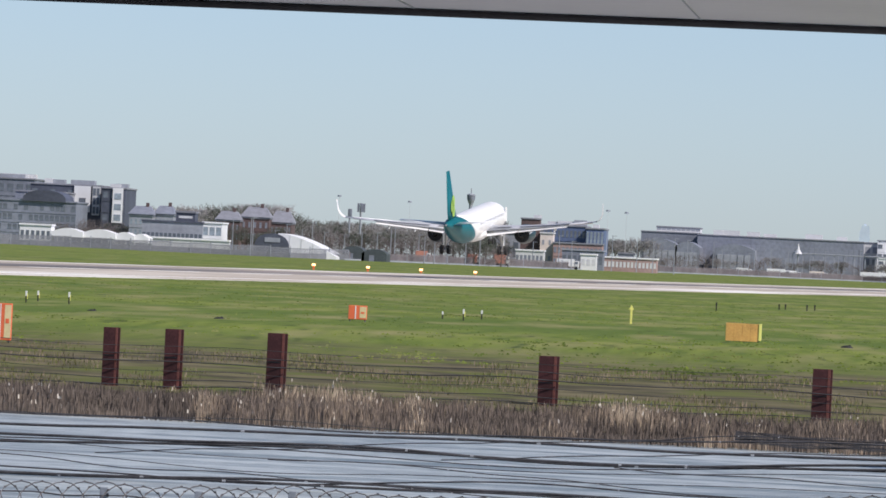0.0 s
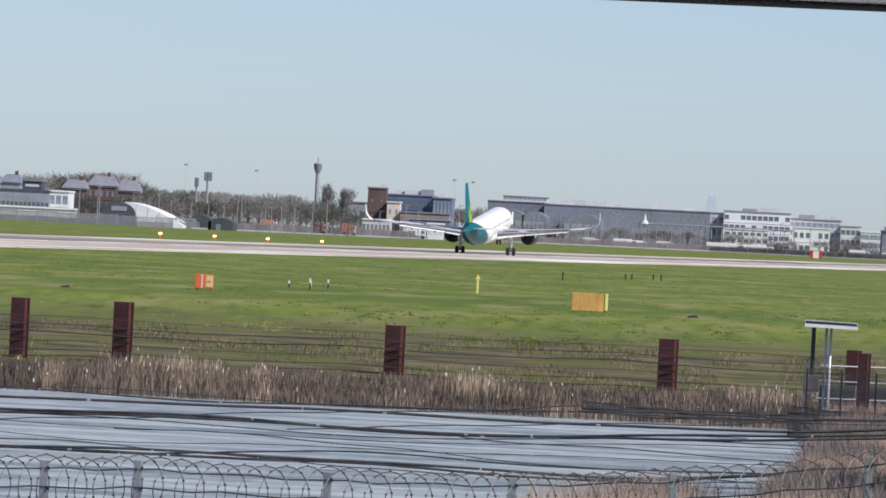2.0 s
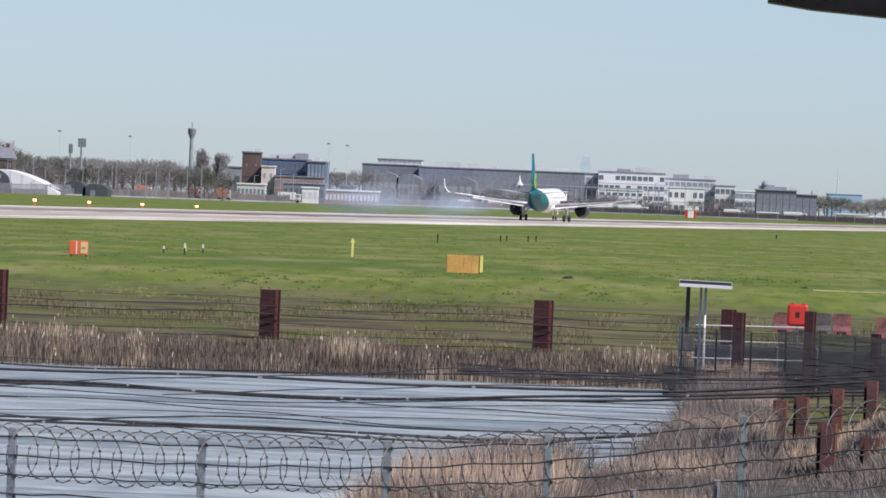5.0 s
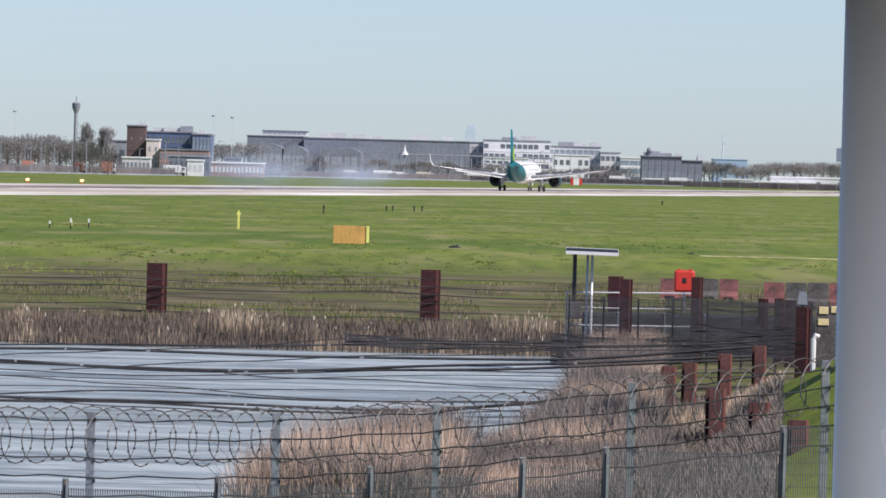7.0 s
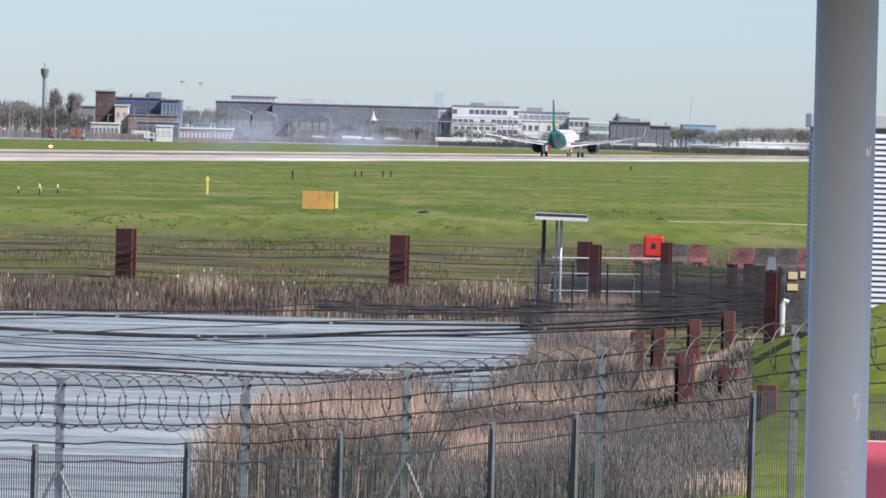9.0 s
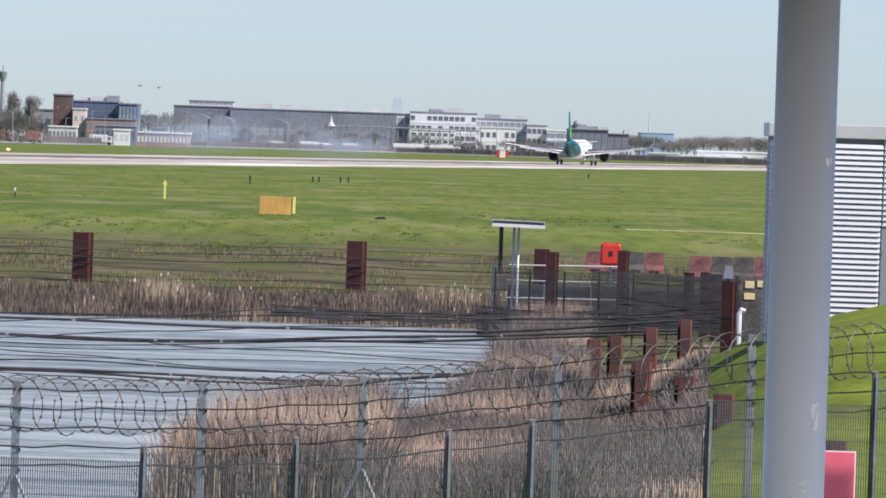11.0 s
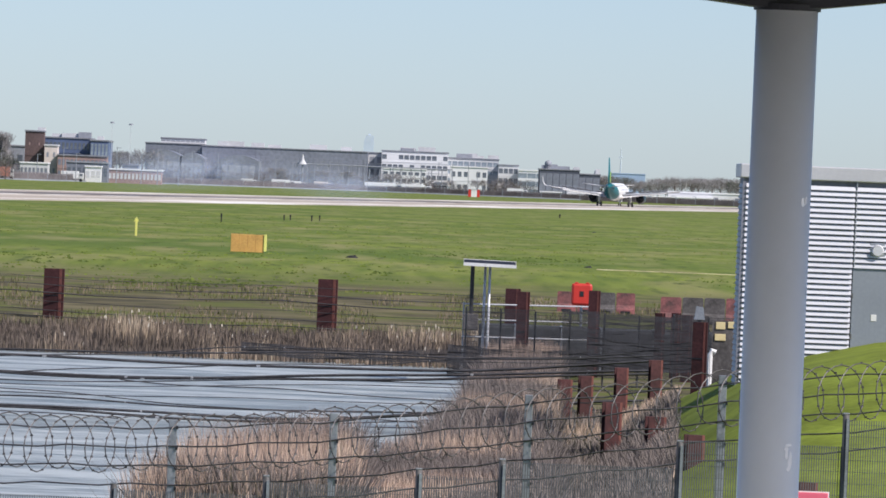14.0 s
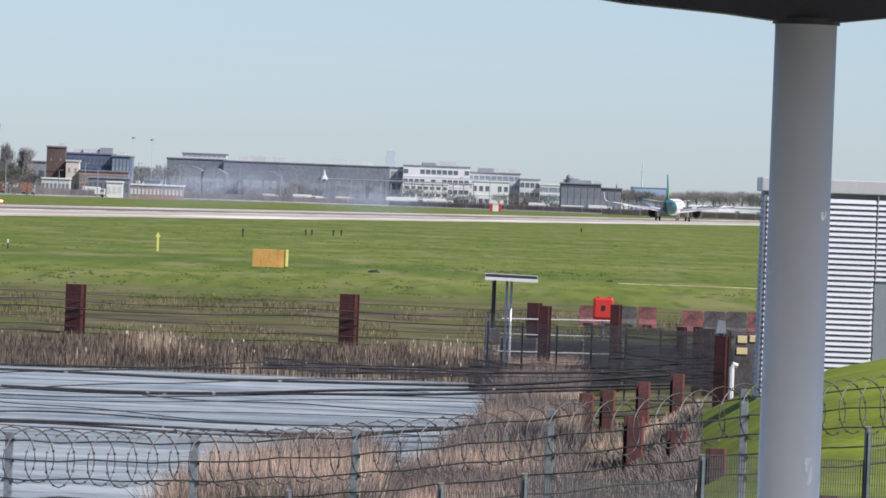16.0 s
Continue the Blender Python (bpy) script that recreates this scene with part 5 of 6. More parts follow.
# ---- far side of the airfield ----
F_navy = mat("navy_cladding", (0.075, 0.085, 0.115), 0.6, 0, 0.25, 0.08, 12, 0.1)
# slate and dark glazing are lightened: distance haze mixed into their colours
F_slate = mat("hazed_slate", (0.20, 0.22, 0.265), 0.6, 0, 0.25, 0.06, 12, 0.1)
F_grey = mat("grey_cladding", (0.30, 0.32, 0.36), 0.6, 0, 0.18, 0.06, 12, 0.1)
F_pale = mat("pale_render", (0.60, 0.61, 0.62), 0.7, 0, 0.12, 0.08, 12, 0.1)
F_white = mat("white_cladding", (0.78, 0.79, 0.80), 0.55, 0, 0.08, 0.1, 12, 0.1)
F_brick = mat("dark_red_brick", (0.125, 0.085, 0.083), 0.8, 0, 0.25, 0.1, 14, 0.1)
F_terracotta = mat("terracotta_render", (0.36, 0.25, 0.23), 0.8, 0, 0.2, 0.1, 14, 0.1)
F_blue = mat("blue_cladding", (0.11, 0.15, 0.26), 0.5, 0, 0.2, 0.06, 12, 0.1)
F_skyblue = mat("pale_blue_cladding", (0.34, 0.46, 0.62), 0.5, 0, 0.12, 0.05, 12, 0.1)
F_tan = mat("tan_stone", (0.70, 0.62, 0.56), 0.7, 0, 0.15, 0.08, 12, 0.1)
# pale blue is the distance haze, put into the base colour
F_haze = mat("skyline_haze_blue", (0.58, 0.68, 0.78), 0.4, 0, 0.08, 0.05, 12, 0)
F_glass = glass_mat("dark_glazing", (0.13, 0.15, 0.18))
F_glass_pale = glass_mat("pale_glazing", (0.26, 0.31, 0.36))
F_blue_grey = mat("blue_grey_panel", (0.24, 0.26, 0.31), 0.6, 0, 0.25, 0.06, 12, 0.1)
F_faded = mat("faded_orange_paint", (0.50, 0.22, 0.16), 0.6, 0, 0.2, 0.4, 10, 0.1)
F_wall = mat("brown_grey_wall", (0.19, 0.17, 0.18), 0.85, 0, 0.25, 0.1, 12, 0.1)
F_roof = mat("grey_roof", (0.22, 0.23, 0.26), 0.7, 0, 0.2, 0.06, 12, 0.1)


def block(name, a0, a1, top, d, wall, label, rows=0, cols=0, glass=None, depth=30, band=None, base=None, roof=F_roof, top2=None, win=(0.62, 0.5), plant=0, skip=0.0, group="", pitched=0.0):
    """A building between two bearings, up to an elevation, with rows and columns of windows, a roof edge and rooftop plant."""
    x0, x1 = ax(a0, d), ax(a1, d)
    zb = 0 if base is None else hz(base, d)
    h = hz(top, d) - zb
    b = thing(name, pose(x0, d, zb), label, "building", group)
    L = x1 - x0
    part("wall", one_box(0, L, 0, depth, 0, h - 0.5), wall, b)
    part("roof", one_box(-0.25, L + 0.25, -0.3, depth + 0.3, h - 0.5, h, 0.05), roof, b)
    if pitched:
        y_mid = depth / 2
        bm = bmesh.new()
        loft(bm, [[(xx, -0.5, h), (xx + (0.22 * L if xx < 1 else -0.22 * L), y_mid, h + pitched), (xx, depth + 0.5, h)] for xx in (-0.4, L + 0.4)])
        pr = part("pitched_roof", bm, roof, b, "hipped slate roof")
        for u in (0.62,):
            part("chimney", one_box(L * u, L * u + 0.9, y_mid - 0.5, y_mid + 0.5, h + pitched * 0.5, h + pitched + 1.0), F_brick, pr)
    rnd = random.Random(int(abs(a0) * 1000) + 7)
    if rows:
        ch, cw = (h - 1.2) / rows, L / cols
        me = None
        for r in range(rows):
            for c in range(cols):
                if rnd.random() < skip:
                    continue
                w, hh = cw * win[0], ch * win[1]
                if me is None:
                    win_ob = part("window", one_box(-w / 2, w / 2, -0.06, 0.1, -hh / 2, hh / 2), glass or F_glass, b)
                    me = win_ob.data
                else:
                    win_ob = new("window", me)
                    win_ob.parent = b
                win_ob.location = (cw * (c + 0.5), 0, 0.5 + ch * (r + 0.5))
        for r in range(1, rows):
            part("floor_band", one_box(0, L, -0.12, 0, 0.5 + ch * r - 0.22, 0.5 + ch * r + 0.1), band or wall, b)
    for k in range(plant):
        px = rnd.uniform(0.08, 0.85) * L
        w = rnd.uniform(2, min(9, L * 0.25) + 2.1)
        part("roof_plant", one_box(px, min(L, px + w), 4 + 0.7 * k, 9 + 0.9 * k, h - 0.05 * k, h + rnd.uniform(0.8, 2.0)), rnd.choice((F_grey, F_pale)), b)
    return b


def far_left():
    d = 2300
    block("office_block", -7.7, -6.84, 0.405, d + 40, F_slate, "slate-grey four-storey office block with dark roof storey", 4, 12, plant=4)
    b = block("apartment_block", -6.87, -6.34, 0.378, d, F_navy, "dark navy apartment block with white bay panels", 4, 8, plant=4, skip=0.3)
    L = ax(-6.34, d) - ax(-6.87, d)
    x = ax(-6.54, d) - ax(-6.87, d)
    part("white_bay", one_box(x, x + 5.0, -0.6, -0.07, 10.4, 18.2), F_white, b, "white bay panel")
    part("bay_window", one_box(x + 1.6, x + 3.6, -0.7, -0.6, 12.0, 14.6), F_glass, b)
    part("window_column", one_box(x + 5.6, x + 8.0, -0.5, -0.07, 9.5, 18.2), F_pale, b, "pale window column")
    for k in range(3):
        for s in (0.25, 1.35):
            part("bay_window", one_box(x + 5.6 + s, x + 5.6 + s + 0.8, -0.6, -0.5, 10.0 + 2.8 * k, 12.1 + 2.8 * k), F_glass, b)
    b = block("apartment_tower", -6.335, -6.155, 0.368, d - 15, F_navy, "dark apartment tower with a stacked white bay", 5, 3, plant=2, skip=0.3)
    x = ax(-6.25, d - 15) - ax(-6.335, d - 15)
    part("white_bay", one_box(x, x + 3.1, -0.6, -0.07, 7.5, 18.0), F_white, b, "white bay panel")
    for k in range(3):
        part("bay_window", one_box(x + 0.6, x + 2.6, -0.7, -0.6, 8.2 + 3.2 * k, 10.0 + 3.2 * k), F_glass_pale, b)
    hall = block("glazed_hall", -7.7, -6.52, 0.245, d - 60, F_slate, "blue-grey glazed hall with a dark barrel vault", 4, 30, F_glass, plant=2, roof=F_slate, skip=0.25, win=(0.7, 0.55))
    xv, zv = ax(-7.0, d - 60) - ax(-7.7, d - 60), hz(0.245, d - 60)
    bm = loft(bmesh.new(), [[(xv + 9.5 - 6.5 * math.cos(math.pi * j / 12), yy, zv - 0.4 + 3.4 * math.sin(math.pi * j / 12) ** 0.7) for j in range(13)] for yy in (-0.8, 20)])
    part("barrel_vault", bm, F_navy, hall, "dark barrel-vaulted roof")
    b = block("gabled_annex", -6.98, -6.62, 0.315, d - 30, F_slate, "slate-coloured annex between office blocks", 2, 4)
    d = 2055
    block("site_cabin", -6.935, -6.70, 0.066, d, F_white, "long white site cabin beside tents", 1, 6, depth=8, roof=F_white)
    for k, (a0, a1, t) in enumerate(((-6.70, -6.46, 0.044), (-6.47, -6.22, 0.046), (-6.24, -6.08, 0.034), (-6.10, -5.98, 0.026))):
        x0, x1 = ax(a0, d), ax(a1, d)
        h = hz(t, d)
        tn = thing("marquee_tent", pose(x0, d + k, 0), "white fabric marquee with a curved roof", "tent", "white marquees")
        bm = bmesh.new()
        L = x1 - x0
        loft(bm, [[(L * u, yy, h - 1.0 + 1.0 * math.sin(math.pi * u) ** 1.3) for u in [j / 10 for j in range(11)]] + [(L, yy, h - 2.4), (0, yy, h - 2.4)] for yy in (0, 12)])
        part("canopy", bm, F_white, tn, "white curved canopy")
        for j in range(6):
            part("leg", one_box(L * j / 5 - 0.1, L * j / 5 + 0.1, 0.1, 0.3, 0, h - 2.2), F_pale, tn)
        part("back_wall", one_box(0, L, 11, 11.5, 0, h - 2.2), F_grey, tn)
    d = 2080
    b = block("terminal_annex", -6.02, -5.565, 0.138, d, F_grey, "grey low building with navy roof band", 1, 14, F_glass, roof=F_navy, depth=20, win=(0.7, 0.25))
    b = block("control_cabin", -5.77, -5.625, 0.214, d + 6, F_navy, "dark rooftop cabin with a pale window strip", 1, 1, F_pale, base=0.13, depth=8, win=(0.7, 0.35))
    block("white_annex", -5.568, -5.42, 0.143, d + 2, F_white, "white annex with a broad window", 2, 3, F_glass_pale, depth=16, win=(0.75, 0.6), roof=F_white)
    block("plinth_wall", -6.02, -5.36, 0.012, d - 8, F_pale, "pale low wall before the annex", depth=2, roof=F_white)
    # houses under the trees
    for k, (a0, a1, t) in enumerate(((-5.47, -5.29, 0.165), (-5.28, -5.07, 0.195), (-5.06, -4.90, 0.165))):
        block("brick_house", a0, a1, t, 2240 + 8 * k, F_brick, "dark brick house half hidden by bare trees", 3, 5, F_slate, depth=12, win=(0.4, 0.5), group="brick houses", roof=F_roof, pitched=2.6 + 0.4 * k)
    for k, (a0, a1, t) in enumerate(((-6.12, -5.945, 0.175), (-5.93, -5.79, 0.185))):
        block("terrace_house", a0, a1, t, 2190 + 6 * k, F_grey, "grey rendered house with a slate hipped roof", 3, 5, F_glass_pale, depth=11, win=(0.4, 0.5), group="grey houses", roof=F_slate, pitched=2.4)
    # arched store with white barrel roof
    d = 2075
    x0, x1, x2 = ax(-5.17, d), ax(-4.94, d), ax(-4.555, d)
    hg = thing("arched_hangar", pose(x0, d, 0), "arched hangar with dark front and white barrel roof", "hangar")
    h = hz(0.078, d)
    bm = bmesh.new()
    n = 14
    wide = (x1 - x0) * 1.14
    R0 = [(0.0, 0.0)] + [(wide * (0.5 - 0.5 * math.cos(math.pi * j / n)), h * (0.35 + 0.65 * math.sin(math.pi * j / n) ** 0.75)) for j in range(n + 1)] + [(wide, 0.0)]
    loft(bm, [[(p[0], yy, p[1]) for p in R0] for yy in (-1.8, 0.8)])
    fr = part("front", bm, F_navy, hg, "dark arched front")
    part("front_sign", one_box((x1 - x0) * 0.34, (x1 - x0) * 0.84, -1.95, -1.8, h * 0.62, h * 0.82), F_grey, fr, "pale sign band")
    bm = bmesh.new()
    L = x2 - x1
    rings = []
    for yy in (-0.5, 30):
        rings.append([(x1 - x0 - 2 + (L + 2) * u, yy, h * (1.02 - 0.90 * u ** 1.7)) for u in [j / 12 for j in range(13)]] + [(x2 - x0, yy, 0), (x1 - x0 - 2, yy, 0)])
    loft(bm, rings)
    part("barrel_roof", bm, F_white, hg, "white barrel roof")
    for k in range(1, 5):
        u = k / 5
        xx, zz = x1 - x0 - 2 + (L + 2) * u, h * (1.02 - 0.90 * u ** 1.7)
        part("roof_rib", one_box(xx - 0.1, xx + 0.1, -0.58, -0.5, 0, zz), F_pale, hg)
    for a0, a1, t in ((-4.56, -4.39, 0.012), (-4.41, -4.22, -0.004)):
        x0, x1 = ax(a0, d), ax(a1, d)
        h = hz(t, d)
        tn = thing("dark_store_tent", pose(x0, d + 22, 0), "dark green low store tent", "tent", "dark store tents")
        L = x1 - x0
        part("cover", loft(bmesh.new(), [[(L * u, yy, h * (0.62 + 0.38 * math.sin(math.pi * u) ** 0.6)) for u in [j / 10 for j in range(11)]] + [(L, yy, 0), (0, yy, 0)] for yy in (0, 14)]), mat("dark_green_fabric", (0.06, 0.075, 0.08), 0.8, 0, 0.2, 0.2, 10, 0.1), tn)
        part("door_flap", one_box(L * 0.3, L * 0.5, -0.1, 0, 0, h * 0.5), F_slate, tn)


def tower_and_masts():
    d = 2800
    zb = 0
    t = thing("control_tower", pose(ax(-3.563, d), d, 0), "slender grey airport control tower", "tower")
    top = hz(0.473, d)
    part("shaft", tube(bmesh.new(), [(0, 0, 0), (0, 0, top - 4.5)], [0.8, 0.65], 16), F_grey, t)
    hd = part("head", tube(bmesh.new(), [(0, 0, top - 5.2), (0, 0, top - 3.6), (0, 0, top - 1.6), (0, 0, top - 1.2)], [0.7, 1.35, 1.5, 0.9], 16), F_grey, t, "wider tower head")
    part("cab_glass", tube(bmesh.new(), [(0, 0, top - 3.4), (0, 0, top - 1.8)], [1.42, 1.55], 16), F_slate, hd)
    part("antenna", tube(bmesh.new(), [(0, 0, top - 1.2), (0, 0, top + 0.8)], 0.18, 6), F_grey, hd)
    for a, tp, r, hr in ((-4.385, 0.338, 0.35, 1.0), (-4.467, 0.292, 0.3, 0.35)):
        d = 2350
        m = thing("telecom_mast", pose(ax(a, d), d, 0), "grey telecom mast with a clustered head", "mast", "telecom masts")
        top = hz(tp, d)
        part("pole", tube(bmesh.new(), [(0, 0, 0), (0, 0, top)], r, 8), F_grey, m)
        for k in range(5):
            an = 2 * math.pi * k / 5
            part("antenna", one_box(hr * math.cos(an) - 0.3, hr * math.cos(an) + 0.3, hr * math.sin(an) - 0.2, hr * math.sin(an) + 0.2, top - 2.8, top - 0.1), F_slate, m)
    for a, e in ((-4.55, 0.385), (-4.02, 0.366), (-2.53, 0.37), (-2.39, 0.361)):
        d = 2500
        m = thing("high_mast_light", pose(ax(a, d), d, 0), "tall thin lighting mast with a lamp ring", "light mast", "high masts")
        top = hz(e, d)
        part("pole", tube(bmesh.new(), [(0, 0, 0), (0, 0, top)], [0.10, 0.03], 6), F_pale, m)
        part("lamp_ring", tube(bmesh.new(), [(0, 0, top - 0.25), (0, 0, top + 0.25)], [0.75, 0.55], 10), F_slate, m)
    # distant towers on the skyline
    sk = thing("distant_tower", pose(ax(-0.60, 4700), 4700, 0), "distant glass tower paled by haze in its colour", "tower")
    top = hz(0.352, 4700)
    part("shaft", loft(bmesh.new(), [[(-3.4 * s, -3, z), (3.0 * s + q, -3, z), (3.0 * s + q, 3, z), (-3.4 * s, 3, z)] for z, s, q in ((0, 1, 0), (top * 0.86, 0.95, 0.3), (top, 0.55, 0.9))]), F_haze, sk)
    part("crown", one_box(-0.6, 0.9, -1, 1, top, top + 0.8), F_haze, sk)
    sk = thing("lattice_mast", pose(ax(1.296, 4600), 4600, 0), "thin lattice radio mast on the skyline, haze in its colour", "mast")
    top = hz(0.335, 4600)
    part("spine", tube(bmesh.new(), [(0, 0, 0), (0, 0, top)], [0.6, 0.2], 4), F_haze, sk)
    part("crossarm", one_box(-1.2, 1.2, -0.2, 0.2, top * 0.8, top * 0.82), F_haze, sk)


def far_middle():
    d = 2480
    block("grey_store", -3.37, -3.18, 0.172, d, F_grey, "plain grey store beside a brick tower", 1, 3, depth=14)
    b = block("brick_tower", -3.178, -3.037, 0.289, d - 15, F_brick, "dark red-brown windowless brick tower", 2, 2, F_terracotta, depth=7, win=(0.12, 0.12), plant=1)
    block("stone_block", -3.030, -2.932, 0.187, d - 20, F_tan, "pale tan block beside a brick tower", 2, 2, F_grey, depth=8, win=(0.3, 0.3), roof=F_pale)
    block("blue_offices", -3.03, -2.69, 0.247, d + 20, F_blue, "blue-clad three-storey office building", 3, 11, F_glass, plant=4)
    block("glass_offices", -2.688, -2.552, 0.236, d + 10, F_blue, "blue offices with tall pale glazing", 2, 5, F_glass_pale, win=(0.6, 0.8), plant=1)
    block("terracotta_block", -2.93, -2.56, 0.118, d - 25, F_terracotta, "terracotta low block with dark windows", 2, 12, F_slate, depth=10)
    block("canopy_station", -3.21, -3.0, 0.050, d - 80, F_pale, "low pale station with pale canopy roof", 1, 7, F_slate, depth=10, roof=F_white)
    block("canopy_station", -2.86, -2.55, 0.070, d - 70, F_slate, "grey low station under a wide roof", 1, 8, F_glass, depth=10, roof=F_grey)
    block("white_kiosk", -2.72, -2.60, 0.040, d - 85, F_white, "white kiosk beside station", 1, 3, F_pale, depth=5, roof=F_white)
    block("low_terminal", -2.545, -2.146, 0.028, d - 60, F_terracotta, "low terracotta terminal with pale roof edge", 1, 14, F_pale, depth=10, roof=F_white)
    block("low_terminal", -2.44, -2.32, 0.062, d - 40, F_grey, "grey low cabin behind a terminal", 1, 3, F_pale, depth=8)
    # arched grey hangar
    d = 3080
    for a0, a1, t in ((-2.27, -2.0, 0.182), (-2.02, -1.83, 0.168), (-1.72, -1.42, 0.165)):
        x0, x1 = ax(a0, d), ax(a1, d)
        L, h = x1 - x0, hz(t, d)
        hg = thing("grey_hangar", pose(x0, d, 0), "grey arched-roof aircraft hangar", "hangar", "arched hangars")
        pts = [(0, 0)] + [(L * u, h * (0.72 + 0.28 * math.sin(math.pi * (0.12 + 0.76 * u)))) for u in [j / 12 for j in range(13)]] + [(L, 0)]
        part("shell", loft(bmesh.new(), [[(p[0], yy, p[1]) for p in pts] for yy in (0, 40)]), F_slate, hg)
        for k in range(5):
            part("door_leaf", one_box(L * (0.08 + 0.17 * k), L * (0.08 + 0.17 * k) + L * 0.15, -0.3 - 0.1 * (k % 2), -0.05, 0, h * 0.66), F_grey, hg)
    block("upper_hall", -2.275, -1.85, 0.236, d + 60, F_slate, "slate-blue upper hall with overhanging roof", 1, 10, F_navy, depth=60, win=(0.7, 0.5), plant=0)
    block("roof_pavilion", -2.16, -1.83, 0.276, d + 66, F_pale, "pale rooftop pavilion with glazed strip", 1, 9, F_grey, depth=20, base=0.235, win=(0.8, 0.6))
    b = block("long_hall", -1.85, -0.605, 0.230, d + 40, F_slate, "long slate-blue maintenance hall", 1, 34, F_blue_grey, depth=70, win=(0.86, 0.62), plant=6, skip=0.3)
    d2 = d - 30
    cn = thing("long_canopy", pose(ax(-1.13, d2), d2, 0), "long grey canopy on slim posts", "canopy")
    L = ax(0.035, d2) - ax(-1.13, d2)
    zz = hz(0.124, d2)
    part("deck", one_box(0, L, -3, 6, zz - 0.45, zz, 0.1), F_grey, cn)
    for k in range(16):
        part("post", one_box(L * k / 15 - 0.2, L * k / 15 + 0.2, -2.5, -2.0, 0, zz - 0.6), F_grey, cn)
    cone = thing("white_cone_tent", pose(ax(-1.09, d2), d2 - 4, 0), "white peaked tent roof", "tent")
    part("peak", tube(bmesh.new(), [(0, 0, hz(0.115, d2)), (0, 0, hz(0.145, d2)), (0, 0, hz(0.19, d2))], [1.7, 0.7, 0.12], 10), F_pale, cone)
    part("pole", tube(bmesh.new(), [(0, 0, 0), (0, 0, hz(0.12, d2))], 0.3, 6), F_grey, cone)


def far_right():
    d = 3120
    block("white_terrace", -0.60, -0.49, 0.228, d + 30, F_pale, "pale stair block of a white office terrace", 3, 2, F_grey, depth=25)
    block("white_terrace", -0.50, 0.0, 0.248, d + 20, F_white, "white stepped office terrace with dark window bands", 4, 12, F_glass, depth=30, win=(0.8, 0.45), plant=5, skip=0.15)
    block("white_terrace", -0.49, -0.16, 0.116, d - 10, F_white, "white lower office wing with punched windows", 3, 7, F_glass, depth=20, win=(0.7, 0.45), roof=F_white)
    block("white_terrace", -0.015, 0.38, 0.214, d + 26, F_pale, "pale stepped office terrace with glazing", 4, 9, F_glass_pale, depth=30, win=(0.82, 0.5), plant=4, skip=0.1)
    block("white_terrace", 0.02, 0.30, 0.150, d - 4, F_white, "white middle wing with deep glazing", 2, 6, F_glass, depth=20, win=(0.6, 0.4), roof=F_white, skip=0.3)
    block("white_terrace", 0.38, 0.53, 0.176, d + 12, F_pale, "pale end wing with glazed corner", 3, 4, F_glass, depth=25, win=(0.8, 0.5))
    block("glass_wing", 0.53, 0.80, 0.142, d, F_white, "white low wing with long glazed bands", 3, 4, F_glass_pale, depth=20, win=(0.94, 0.6), roof=F_white)
    d = 3000
    b = block("dark_hall", 0.690, 0.99, 0.158, d, F_navy, "plain dark navy hall with rooftop plant", 1, 6, F_slate, depth=40, win=(0.9, 0.8), plant=3)
    b = block("dark_hall", 0.985, 1.145, 0.132, d + 5, F_navy, "dark navy lower hall with rooftop plant", 1, 3, F_slate, depth=40, win=(0.9, 0.8), plant=2)
    dm = thing("roof_radome", pose(ax(0.755, d), d + 12, hz(0.158, d)), "grey round radome on a dark hall roof", "radome")
    bm = bmesh.new()
    bmesh.ops.create_icosphere(bm, subdivisions=3, radius=1.45)
    bmesh.ops.translate(bm, verts=bm.verts, vec=(0, 0, 1.9))
    part("dome", bm, F_grey, dm, "", True)
    part("drum", tube(bmesh.new(), [(0, 0, 0), (0, 0, 1.0)], 1.3, 12), F_roof, dm)
    part("side_box", one_box(-2.6, -1.2, -0.5, 0.5, 0.0, 1.4), F_grey, dm)
    block("blue_hangar", 1.232, 1.484, 0.147, 4000, F_skyblue, "large pale blue distant hangar", 1, 8, F_skyblue, depth=60, win=(0.9, 0.85), roof=F_skyblue)
    for k, (a0, a1, t, w) in enumerate(((0.70, 0.86, -0.012, F_white), (1.30, 1.52, 0.0, F_pale), (1.54, 2.0, -0.012, F_white), (1.66, 2.3, 0.026, F_pale), (2.0, 2.35, -0.02, F_terracotta), (2.3, 3.6, 0.01, F_grey))):
        block("cargo_shed", a0, a1, t, 2950 + 12 * k, w, "low pale cargo shed along the airfield edge", 1, 8, F_slate, depth=12, roof=F_white if w is not F_grey else F_roof, win=(0.4, 0.4), group="cargo sheds", skip=0.4)


